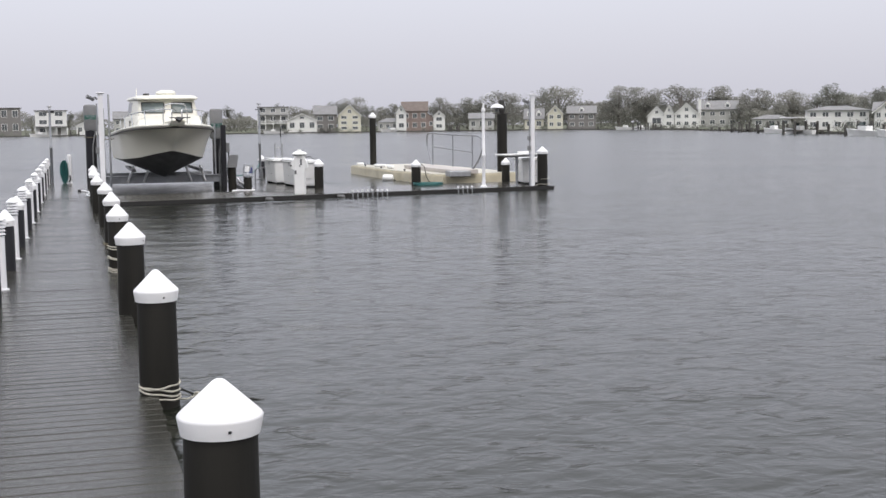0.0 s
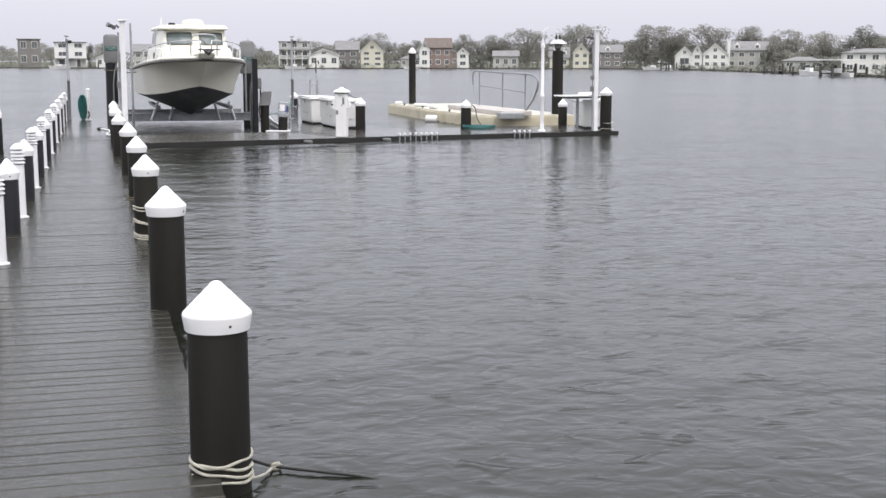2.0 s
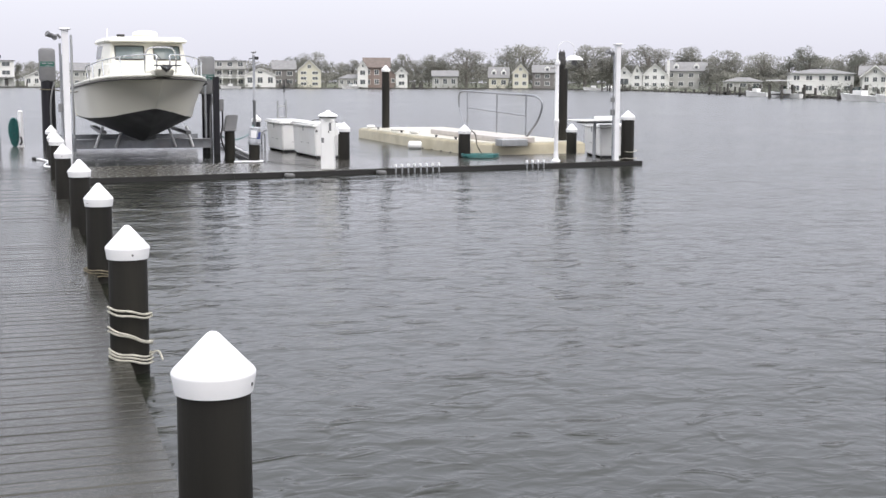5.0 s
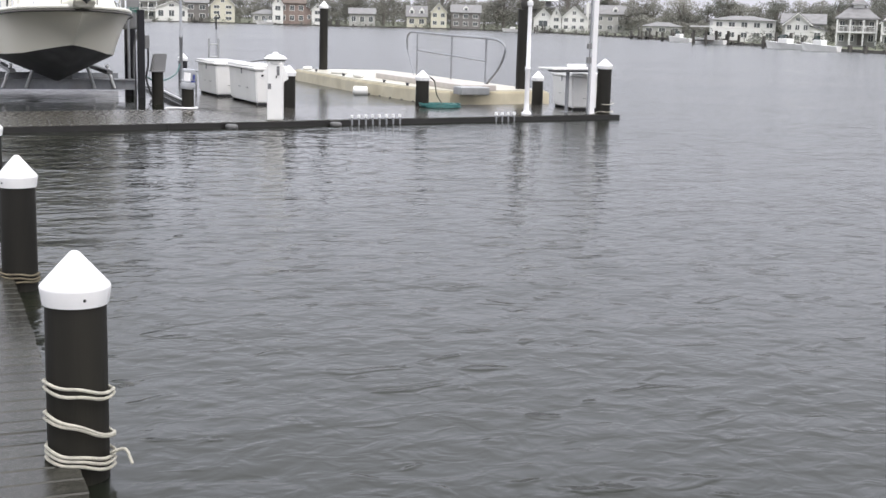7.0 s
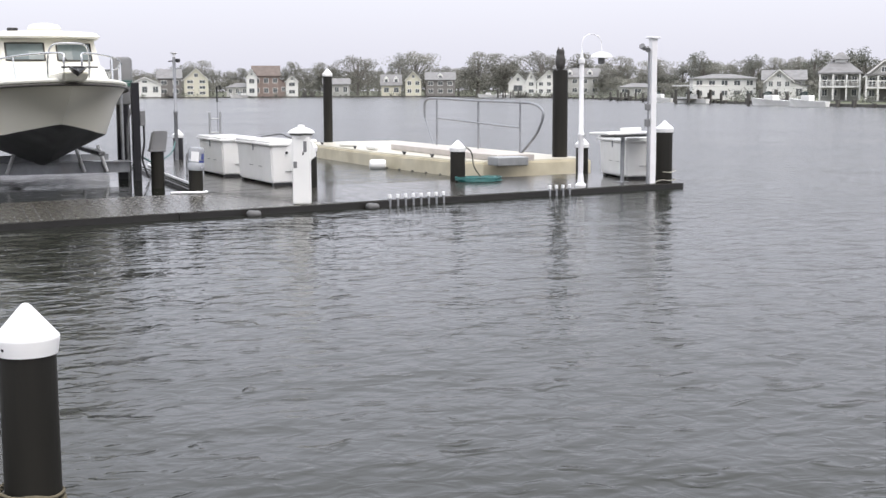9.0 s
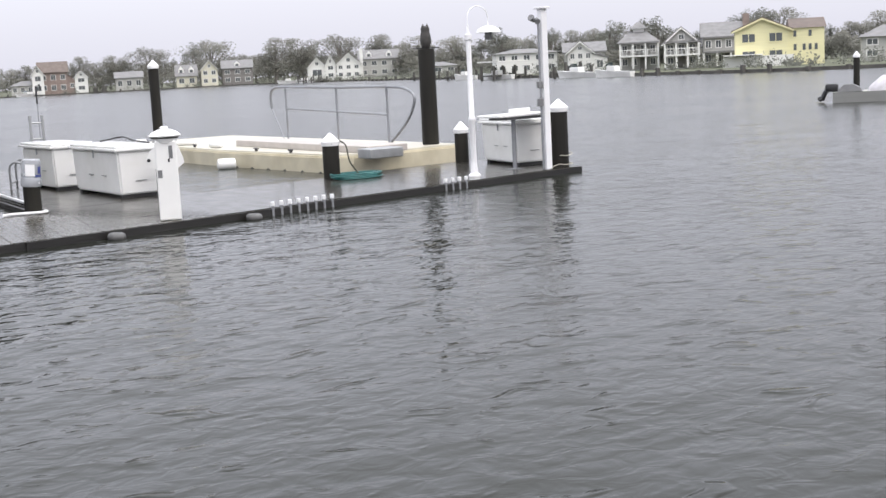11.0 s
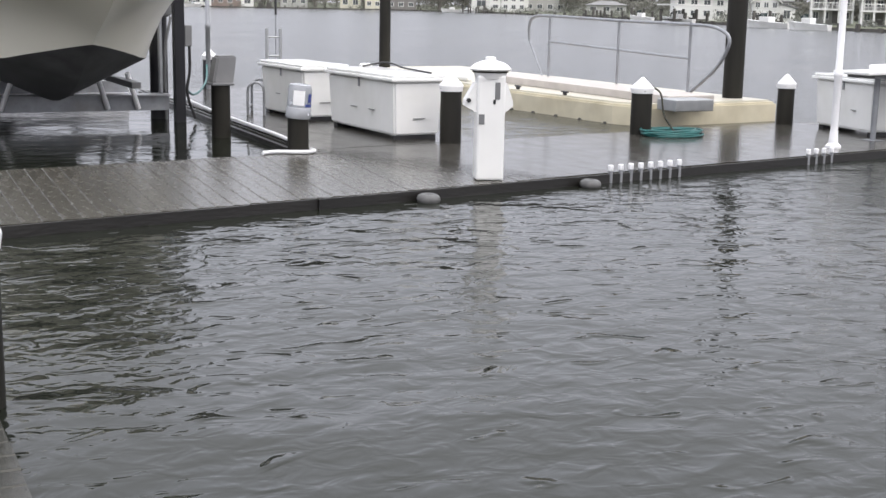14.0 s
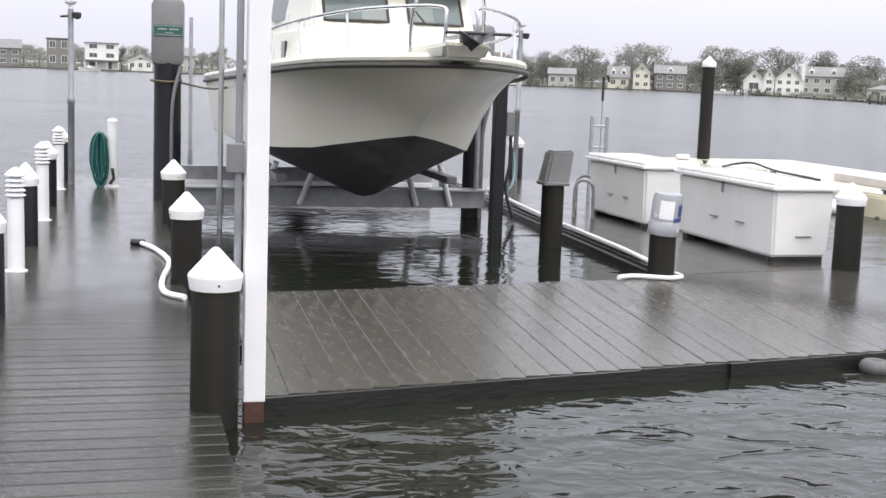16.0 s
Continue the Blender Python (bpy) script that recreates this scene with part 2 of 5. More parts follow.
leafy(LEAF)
leafy(LEAF2)
BARK = mat("grey_bark", (0.2, 0.185, 0.17), 0.9, 0.3, 3, 0.4, 20, stretch=(1, 1, 0.2))
GRASS = mat("wet_spring_grass", (0.09, 0.1, 0.06), 0.9, 0.35, 0.6, 0.3, 8, stain=(0.16, 0.14, 0.1))
BULK = mat("weathered_bulkhead_timber", (0.085, 0.081, 0.074), 0.8, 0.3, 1.5, 0.4, 12, stain=(0.15, 0.14, 0.12))
# SHINGLE, DARKWALL and BRICK carry some distance haze as a paler, greyer base colour.
SHINGLE = mat("grey_roof_shingles", (0.2, 0.198, 0.2), 0.7, 0.2, 1.5, 0.4, 12)
SHINGLE2 = mat("brown_roof_shingles", (0.14, 0.112, 0.098), 0.75, 0.2, 1.5, 0.4, 12)
DARKWALL = mat("dark_cedar_siding", (0.2, 0.19, 0.185), 0.8, 0.2, 2, 0.3, 10, stretch=(0.2, 0.2, 3))
WALLW = mat("white_clapboard", (0.74, 0.74, 0.72), 0.7, 0.04, 2, 0.3, 8, stretch=(0.1, 0.1, 3), stain=(0.6, 0.6, 0.56))
WALLG = mat("pale_grey_clapboard", (0.42, 0.42, 0.4), 0.7, 0.06, 2, 0.3, 8, stretch=(0.1, 0.1, 3), stain=(0.33, 0.33, 0.31))
WALLY = mat("yellow_clapboard", (0.74, 0.7, 0.43), 0.7, 0.05, 2, 0.3, 8, stretch=(0.1, 0.1, 3), stain=(0.62, 0.58, 0.36))
WALLC = mat("cream_clapboard", (0.62, 0.6, 0.5), 0.7, 0.05, 2, 0.3, 8, stretch=(0.1, 0.1, 3), stain=(0.5, 0.48, 0.4))
BRICK = mat("red_brown_brickwork", (0.26, 0.205, 0.185), 0.85, 0.2, 2, 0.3, 10)


# ---- builders ----
def thing(name, label, category, m=None, group="", kind=""):
    ob = new(name)
    ob.empty_display_size = 0.1
    if m is not None:
        ob.matrix_world = m
    return tagged(ob, label, category, group, kind)


def part(name, bm, material, parent, label="", smooth=False):
    me = bpy.data.meshes.new(name)
    bm.normal_update()
    if smooth:
        for f in bm.faces:
            f.smooth = True
        for e in bm.edges:
            if len(e.link_faces) == 2 and e.calc_face_angle(0) > radians(38):
                e.smooth = False
    bm.to_mesh(me)
    bm.free()
    me.materials.append(material)
    ob = new(name, me)
    ob.parent = parent
    return tagged(ob, label)


def single(name, bm, material, label, category, m=None, group="", kind="", smooth=False):
    ob = part(name, bm, material, None, label, smooth)
    if m is not None:
        ob.matrix_world = m
    return tagged(ob, label, category, group, kind)


def box(x0, x1, y0, y1, z0, z1, bevel=0.0, bm=None):
    bm = bm or bmesh.new()
    made = bmesh.ops.create_cube(bm, size=1.0)["verts"]
    for v in made:
        v.co = (x0 + (v.co.x + 0.5) * (x1 - x0), y0 + (v.co.y + 0.5) * (y1 - y0), z0 + (v.co.z + 0.5) * (z1 - z0))
    if bevel:
        es = list({e for v in made for e in v.link_edges})
        bmesh.ops.bevel(bm, geom=es, offset=bevel, segments=2, affect="EDGES", profile=0.5)
    return bm


def lathe(profile, n=20, cx=0.0, cy=0.0, bm=None, capped=True):
    """A turned shape from (radius, height) pairs."""
    bm = bm or bmesh.new()
    rings = []
    for r, z in profile:
        if r < 1e-5:
            rings.append([bm.verts.new((cx, cy, z))])
        else:
            rings.append([bm.verts.new((cx + r * math.cos(2 * math.pi * i / n), cy + r * math.sin(2 * math.pi * i / n), z)) for i in range(n)])
    for a, b in zip(rings, rings[1:]):
        for i in range(n):
            j = (i + 1) % n
            if len(a) == 1 and len(b) > 1:
                bm.faces.new((a[0], b[j], b[i]))
            elif len(b) == 1 and len(a) > 1:
                bm.faces.new((a[i], a[j], b[0]))
            elif len(a) > 1:
                bm.faces.new((a[i], a[j], b[j], b[i]))
    if capped:
        if len(rings[0]) > 1:
            bm.faces.new(list(reversed(rings[0])))
        if len(rings[-1]) > 1:
            bm.faces.new(rings[-1])
    bmesh.ops.recalc_face_normals(bm, faces=bm.faces)
    return bm


def tube(points, r, n=8, bm=None, closed=False):
    """A round tube along points."""
    bm = bm or bmesh.new()
    P = [Vector(p) for p in points]
    rings, up = [], None
    for i, p in enumerate(P):
        a = P[i - 1] if (i or closed) else p
        b = P[(i + 1) % len(P)] if (i + 1 < len(P) or closed) else p
        d = (b - a).normalized()
        if up is None:
            up = Vector((0, 0, 1)) if abs(d.z) < 0.9 else Vector((1, 0, 0))
        side = d.cross(up)
        if side.length < 1e-4:
            side = d.orthogonal()
        side.normalize()
        up = side.cross(d).normalized()
        rings.append([bm.verts.new(p + side * r * math.cos(2 * math.pi * k / n) + up * r * math.sin(2 * math.pi * k / n)) for k in range(n)])
    pairs = list(zip(rings, rings[1:])) + ([(rings[-1], rings[0])] if closed else [])
    for a, b in pairs:
        for k in range(n):
            bm.faces.new((a[k], a[(k + 1) % n], b[(k + 1) % n], b[k]))
    if not closed:
        bm.faces.new(rings[0])
        bm.faces.new(rings[-1])
    bmesh.ops.recalc_face_normals(bm, faces=bm.faces)
    return bm


def smooth_path(points, steps=6):
    """A Catmull-Rom line through points."""
    P = [Vector(p) for p in points]
    P = [P[0] * 2 - P[1]] + P + [P[-1] * 2 - P[-2]]
    out = []
    for i in range(1, len(P) - 2):
        a, b, c, d = P[i - 1:i + 3]
        for k in range(steps):
            t = k / steps
            out.append(0.5 * (2 * b + (c - a) * t + (2 * a - 5 * b + 4 * c - d) * t * t + (3 * b - a - 3 * c + d) * t ** 3))
    return out + [P[-2]]


def prism(outline, z0, z1, bm=None):
    bm = bm or bmesh.new()
    lo = [bm.verts.new((x, y, z0)) for x, y in outline]
    hi = [bm.verts.new((x, y, z1)) for x, y in outline]
    n = len(lo)
    bm.faces.new(lo[::-1])
    bm.faces.new(hi)
    for i in range(n):
        bm.faces.new((lo[i], lo[(i + 1) % n], hi[(i + 1) % n], hi[i]))
    bmesh.ops.recalc_face_normals(bm, faces=bm.faces)
    return bm


def slab(outline, y0, y1, bm=None):
    """An (x, z) outline pushed through from y0 to y1."""
    bm = bm or bmesh.new()
    a = [bm.verts.new((x, y0, z)) for x, z in outline]
    b = [bm.verts.new((x, y1, z)) for x, z in outline]
    n = len(a)
    bm.faces.new(a)
    bm.faces.new(b[::-1])
    for i in range(n):
        bm.faces.new((a[i], b[i], b[(i + 1) % n], a[(i + 1) % n]))
    bmesh.ops.recalc_face_normals(bm, faces=bm.faces)
    return bm


# ---- water and far shore ----
def grid_water():
    bm = bmesh.new()
    v = [bm.verts.new(p) for p in ((-2500, -1500, SEA), (2500, -1500, SEA), (2500, 2500, SEA), (-2500, 2500, SEA))]
    bm.faces.new(v)
    return bm


single("water", grid_water(), WATER, "grey choppy bay water under an overcast sky", "water", kind="structure")

SHORE = [(-2400, 420), (-420, 360), (-60, 345), (10, 312), (60, 309), (100, 302), (121, 297), (126, 274), (122, 240), (110, 198), (99, 164),
         (91, 139), (85, 117), (80, 101), (78, 86), (87, 62), (150, 36), (420, -60), (2400, -500)]


def far_land():
    outline = SHORE + [(2400, 2400), (-2400, 2400)]
    return prism(outline, BED, 0.12)


single("ground", far_land(), GRASS, "low grassy far shore across the bay", "ground", kind="structure")


def bulkhead():
    bm = bmesh.new()
    for (x0, y0), (x1, y1) in zip(SHORE[1:], SHORE[2:-1]):
        d = Vector((x1 - x0, y1 - y0, 0)).normalized()
        s = Vector((d.y, -d.x, 0))
        q = [Vector((x0, y0, 0)) + s * 0.02, Vector((x1, y1, 0)) + s * 0.02, Vector((x1, y1, 0)) + s * 0.35, Vector((x0, y0, 0)) + s * 0.35]
        prism([(p.x, p.y) for p in q], BED, 0.17, bm)
        n = int((Vector((x1, y1)) - Vector((x0, y0))).length / 3)
        if y0 < 330 and n < 40:
            for i in range(n):
                c = Vector((x0, y0, 0)).lerp(Vector((x1, y1, 0)), i / n) + s * 0.55
                box(c.x - 0.16, c.x + 0.16, c.y - 0.16, c.y + 0.16, BED, 0.26 + 0.3 * (i % 4 == 0), 0, bm)
    return bm


single("bulkhead", bulkhead(), BULK, "weathered timber bulkhead with posts along the far shore", "bulkhead", kind="structure")


# ---- piers ----
PIER_L, PIER_R, PIER_END = -1.3, -0.02, 39.6
SK = 0.175   # the finger dock runs off square by this slope


def front(x):
    return 27.44 + SK * x


def back(x):
    return front(x) + 2.85


pier = thing("pier", "long narrow pier of wet grey-brown boards", "pier", kind="structure")
finger = thing("finger_dock", "wet plank finger dock almost level with the water", "dock", kind="structure")
side_dock = thing("side_dock", "narrow wet dock beside the boat lift, awash", "dock", kind="structure")


for x in (PIER_L + 0.03, -0.72, PIER_R - 0.09):
    part("stringer", box(x, x + 0.05, -14, PIER_END - 0.02, -0.3, -0.036), BEAM, pier)


def strip(x0, x1, off0, off1, z0, z1):
    return prism([(x0, front(x0) + off0), (x1, front(x1) + off0), (x1, front(x1) + off1), (x0, front(x0) + off1)], z0, z1)


for x0, x1, o0, o1, z1 in ((0.2, 2.348, -0.03, 0.006, -0.006), (2.35, 2.95, -0.01, 0.026, -0.006), (2.952, 11.77, -0.03, 0.006, -0.006)):
    part("fascia", strip(x0, x1, o0 - 0.008, o1 - 0.018, -0.3, z1), BEAM, finger, "dark wet timber fascia")
for o0 in (1.3, 2.78):
    part("joist", strip(0.2, 11.77, o0, o0 + 0.05, -0.3, -0.034), BEAM, finger)
part("joist", prism([(3.93, 31.05), (3.99, 31.05), (4.37, 40.4), (4.31, 40.4)], -0.34, -0.03), BEAM, side_dock)
part("joist", prism([(6.35, 31.4), (6.4, 31.4), (6.5, 40.4), (6.45, 40.4)], -0.34, -0.036), BEAM, side_dock)



def film_material(name, a, b, c, soft):
    """Thin water that fades in across the line a*x + b*y = c, uneven along it."""
    m = FILM.copy()
    m.name = name
    nt = m.node_tree
    n, L = nt.nodes.new, nt.links.new
    tc, dot, wob, mul, add, ramp = n("ShaderNodeTexCoord"), n("ShaderNodeVectorMath"), n("ShaderNodeTexNoise"), n("ShaderNodeMath"), n("ShaderNodeMath"), n("ShaderNodeMapRange")
    dot.operation, dot.inputs[1].default_value = "DOT_PRODUCT", (a, b, 0)
    L(tc.outputs["Object"], dot.inputs[0])
    wob.inputs["Scale"].default_value, wob.inputs["Detail"].default_value = 1.1, 5
    L(tc.outputs["Object"], wob.inputs["Vector"])
    mul.operation, mul.inputs[1].default_value, mul.inputs[2].default_value = "MULTIPLY_ADD", 1.6 * soft, -0.8 * soft - c
    L(wob.outputs[0], mul.inputs[0])
    add.operation = "ADD"
    L(dot.outputs["Value"], add.inputs[0])
    L(mul.outputs[0], add.inputs[1])
    ramp.interpolation_type = "SMOOTHSTEP"
    ramp.inputs[1].default_value, ramp.inputs[2].default_value = -soft, soft
    L(add.outputs[0], ramp.inputs[0])
    L(ramp.outputs[0], nt.nodes["Principled BSDF"].inputs["Alpha"])
    return m


def puddle(outline, z, label, material):
    bm = bmesh.new()
    bm.faces.new([bm.verts.new((x, y, z)) for x, y in outline])
    return single("deck_water", bm, material, label, "standing water", kind="structure")


puddle([(3.2, front(3.2) + 0.01), (11.62, front(11.62) + 0.01), (11.62, back(11.62) - 0.01), (6.4, back(6.4) - 0.01), (6.3, back(6.3) + 0.16), (4.06, back(4.06) + 0.16), (4.02, back(4.02) - 0.01), (3.2, back(3.2) - 0.01)], 0.004, "thin standing water over the finger dock",
       film_material("standing_water_finger", 0.9, 0.43, 16.95, 0.5))
puddle([(4.04, 31.05), (6.25, 31.42), (6.55, 40.3), (4.42, 40.3)], 0.0055, "thin standing water over the side dock", film_material("standing_water_side", 0.0, 1.0, 29.0, 0.5))
puddle([(PIER_L + 0.01, 26.0), (PIER_R - 0.01, 26.0), (PIER_R - 0.01, PIER_END - 0.03), (PIER_L + 0.01, PIER_END - 0.03)], 0.004, "thin standing water over the end of the pier",
       film_material("standing_water_pier", 0.0, 1.0, 29.6, 1.6))

# ---- mooring piles ----
def cap_profile(r, tip):
    return [(r * 0.95, tip - 0.198), (r * 1.055, tip - 0.197), (r * 1.065, tip - 0.192), (r * 1.14, tip - 0.138), (r * 1.142, tip - 0.132), (r * 1.11, tip - 0.124),
            (0.02, tip - 0.008), (0.011, tip - 0.002), (0.0, tip)]


def make_pile(r, tip, material, label, category="mooring pile", group="", low=BED, cap=True):
    p = thing("mooring_pile", label, category, group=group)
    top = tip - (0.17 if cap else 0)
    part("shaft", lathe([(r * 1.03, low), (r * 1.01, -0.2), (r, 0.1), (r * 0.985, top - 0.02), (r * 0.95, top)], 22), material, p, smooth=True)
    if cap:
        part("cap", lathe(cap_profile(r, tip), 28), CAPW, p, "white conical plastic cap", smooth=True)
        for a in (-75, 105):
            x, y = r * 1.085 * math.cos(radians(a)), r * 1.085 * math.sin(radians(a))
            part("screw", lathe([(0.0, tip - 0.172), (0.006, tip - 0.169), (0.006, tip - 0.161), (0.0, tip - 0.158)], 6, x, y), BLACK, p)
    return p


pile0 = make_pile(0.113, 0.765, PILE, "dark wet timber mooring pile with a white cone cap", group="pier piles")
PILES = [(0.0, -7.7, 0.76), (0.0, -4.2, 0.76), (0.0, -0.7, 0.765), (0.003, 2.8, 0.763), (0.0, 6.3, 0.777), (-0.009, 9.83, 0.82), (-0.008, 13.33, 0.78), (0.026, 16.8, 0.757),
         (0.021, 20.3, 0.751), (-0.05, 23.79, 0.755), (-0.039, 27.31, 0.759), (-0.006, 30.79, 0.675), (0.029, 34.29, 0.655)]
pile0.matrix_world = pose(*PILES[0][:2], 0)
GIRTH = {2.8: 1.2, 6.3: 1.08, 9.83: 1.06, 16.8: 0.96, 23.79: 0.95}
for x, y, tip in PILES[1:]:
    g = GIRTH.get(y, 1.0)
    copy_thing(pile0, pose(x, y, tip - 0.765, random.uniform(-0.2, 0.2), random.uniform(-0.2, 0.2), random.uniform(0, 360)) @ Matrix.Diagonal((g, g, 1, 1)))

left0 = make_pile(0.1, 0.72, WRAP, "black sleeved pile with a white cone cap", group="left pier piles")
left0.matrix_world = pose(-1.27, 13.95 - 3.13 * 6, 0)
for k in range(-5, 9):
    if 13.95 + 3.13 * k < 39:
        copy_thing(left0, pose(-1.27, 13.95 + 3.13 * k, 0, 0, 0, 40 * k))


def bollard_light():
    p = thing("bollard_light", "white louvred post light on the pier edge", "post light", group="pier post lights")
    part("post", lathe([(0.085, 0.0), (0.085, 0.012), (0.062, 0.016), (0.06, 0.56), (0.05, 0.562)], 20), VINYL, p, smooth=True)
    part("lens", lathe([(0.044, 0.55), (0.044, 0.74)], 16), JUG, p, "cloudy lamp glass")
    for k in range(4):
        part("louvre", lathe([(0.05, 0.58 + 0.036 * k), (0.073, 0.575 + 0.036 * k), (0.075, 0.583 + 0.036 * k), (0.05, 0.602 + 0.036 * k)], 20), VINYL, p, smooth=True)
    part("cap", lathe([(0.075, 0.722), (0.078, 0.735), (0.05, 0.765), (0.015, 0.79), (0, 0.793)], 20), CAPW, p, smooth=True)
    return p


b0 = bollard_light()
b0.matrix_world = pose(-1.24, 15.22 - 3.22 * 5, 0)
for k in range(-4, 8):
    copy_thing(b0, pose(-1.24, 15.22 + 3.22 * k, 0))

# piles round the finger dock
for x, y, tip, r, m_, lab in ((5.78, 31.28, 0.78, 0.121, PILE, "dark timber pile with a white cap beside the storage box"),
                              (8.52, 31.5, 0.705, 0.13, PILE, "dark timber pile, white cap, teal rope at its foot"),
                              (11.33, 32.1, 0.69, 0.115, PILE, "short dark timber pile with a white cap by the float"),
                              (11.52, 29.68, 1.04, 0.137, PILE, "stout white-capped dark pile at the dock's corner"),
                              (10.0, 42.9, 2.12, 0.118, PILE, "tall white-capped dark pile standing in the water"),
                              (5.6, 40.55, 0.7, 0.115, WRAP, "black white-capped pile at the dock's end")):
    make_pile(r, tip, m_, lab).matrix_world = pose(x, y, 0, 0, 0, random.uniform(0, 360))
make_pile(0.152, 1.95, PILE, "tall dark timber pile carrying a decoy owl", cap=False).matrix_world = pose(11.84, 33.87, 0)


def owl():
    bm = lathe([(0.055, 0.0), (0.075, 0.03), (0.1, 0.12), (0.102, 0.2), (0.085, 0.28), (0.075, 0.31), (0.085, 0.35), (0.07, 0.395), (0.03, 0.41), (0, 0.412)], 18)
    for s in (-1, 1):
        lathe([(0.03, 0.38), (0.018, 0.42), (0, 0.455)], 8, s * 0.045, 0, bm)
    return bm


single("decoy_owl", owl(), mat("dark_moulded_plastic", (0.04, 0.038, 0.036), 0.6, 0.4, 14, 0.3, 60), "dark moulded plastic owl decoy on a tall pile", "decoy",
       pose(11.84, 33.87, 1.95), smooth=True)
single("perch_rod", tube([(-0.3, 0, 0), (0.25, 0, 0.01)], 0.009), BLACK, "thin dark rod fixed across a pile top", "rod", pose(11.84, 33.82, 1.962))


# ---- ropes on the piles ----
def coil_rope(r, turns, seed, tail=None):
    """Loose turns of rope: (height, tilt) pairs round a pile."""
    rnd = random.Random(seed)
    bm = bmesh.new()
    for z, tilt, ph in turns:
        pts = []
        for i in range(28):
            a = 2 * math.pi * i / 28
            rr = r + 0.01 + 0.004 * math.sin(3 * a + ph)
            pts.append((rr * math.cos(a), rr * math.sin(a), z + tilt * math.cos(a - ph) + 0.004 * math.sin(5 * a + ph)))
        tube(pts, 0.0066, 7, bm, True)
    if tail:
        tube(smooth_path(tail), 0.006, 7, bm)
    return bm


single("mooring_rope", coil_rope(0.114, [(0.28, 0.025, 3.4), (0.262, 0.018, 3.0), (0.135, 0.05, 3.3), (0.118, 0.045, 3.5), (0.035, 0.02, 2.9), (0.012, 0.022, 3.2), (-0.012, 0.024, 3.4)], 1,
       [(0.1, -0.08, 0.03), (0.15, -0.1, 0.045), (0.17, -0.14, 0.0)]), ROPE, "pale rope wound loosely round a mooring pile", "rope", pose(-0.005, 13.3, 0), "pile ropes", smooth=True)
single("mooring_rope", coil_rope(0.114, [(0.05, 0.01, 0.5), (0.028, 0.016, 3.3), (0.002, 0.02, 3.1), (-0.02, 0.015, 2.5)], 2,
       [(0.1, -0.06, -0.03), (0.14, 0.02, -0.06), (0.19, 0.1, -0.075), (0.235, 0.16, -0.068), (0.265, 0.16, -0.06), (0.262, 0.18, -0.085), (0.225, 0.175, -0.08), (0.23, 0.155, -0.055), (0.26, 0.17, -0.055)]), ROPE,
       "pale rope tied round a pile, knotted to a line", "rope", pose(0, 6.3, 0), "pile ropes", smooth=True)
single("sunken_line", tube(smooth_path([(0.1, 0.05, 0.02), (0.17, 0.12, -0.03), (0.245, 0.165, -0.068), (0.4, 0.08, -0.075), (0.56, 0.0, -0.083), (0.68, -0.06, -0.1)]), 0.007), mat("black_wet_line", (0.02, 0.02, 0.018), 0.6), "thin black line running from a pile into the water", "line", pose(0, 6.3, 0), smooth=True)
single("mooring_rope", coil_rope(0.115, [(0.02, 0.012, 3.2), (0.0, 0.015, 2.9), (-0.02, 0.01, 2.2)], 3), MUDROPE,
       "muddy brown rope round the foot of a pile", "rope", pose(0.015, 16.8, 0), "pile ropes", smooth=True)
single("mooring_rope", coil_rope(0.15, [(0.2, 0.02, 1.0), (0.05, 0.01, 2.0)], 4, [(-0.15, -0.1, 0.05), (-0.3, -0.14, 0.02), (-0.4, -0.2, -0.05), (-0.3, -0.24, -0.09), (-0.22, -0.18, -0.02)]),
       ROPE, "pale rope tied to the dock's corner pile", "rope", pose(11.56, 29.68, 0), "pile ropes", smooth=True)


# ---- finger dock furniture ----
def flood_post(name, label, x, y, top, lamp_z, boxes, low, foot=False):
    p = thing(name, label, "post", pose(x, y, 0))
    part("post", box(-0.052, 0.052, -0.052, 0.052, low, top - 0.03, 0.006), VINYL, p)
    if foot:
        part("foot", box(-0.047, 0.047, -0.047, 0.047, -0.4, low, 0.003), RUST, p, "rust-brown timber foot below the sleeve")
    part("post_cap", box(-0.09, 0.09, -0.09, 0.09, top - 0.03, top, 0.008), VINYL, p)
    part("conduit", tube([(-0.085, -0.01, 0.0), (-0.085, -0.01, top - 0.25)], 0.017, 8), GALV, p, "grey conduit pipe")
    for z0, z1 in boxes:
        part("junction_box", box(-0.14, -0.06, -0.04, 0.02, z0, z1, 0.008), GREYP, p, "grey junction box")
    lamp = part("spotlight", tube([(-0.07, 0, lamp_z), (-0.11, -0.01, lamp_z + 0.05), (-0.15, -0.03, lamp_z + 0.02), (-0.22, -0.06, lamp_z + 0.06)], 0.022, 8), GREYP, p, "small grey spotlights")
    part("lamp_head", lathe([(0.02, -0.06), (0.052, 0.05), (0.045, 0.06), (0, 0.055)], 14), GREYP, lamp).matrix_local = pose(-0.24, -0.07, lamp_z + 0.04, 60, 0, -60)
    part("lamp_head", lathe([(0.02, -0.06), (0.045, 0.05), (0.04, 0.06), (0, 0.055)], 14), GREYP, lamp).matrix_local = pose(-0.15, -0.06, lamp_z + 0.02, 110, 0, -20)
    return p


flood_post("flood_light_post", "square white vinyl post with conduit and spotlights", 11.2, 29.58, 2.42, 2.2, ((0.95, 1.07), (1.22, 1.32)), -0.05)
flood_post("flood_light_post", "square white vinyl post with conduit where the docks meet", 0.15, 27.36, 2.46, 2.3, ((1.1, 1.24),), 0.012, True)


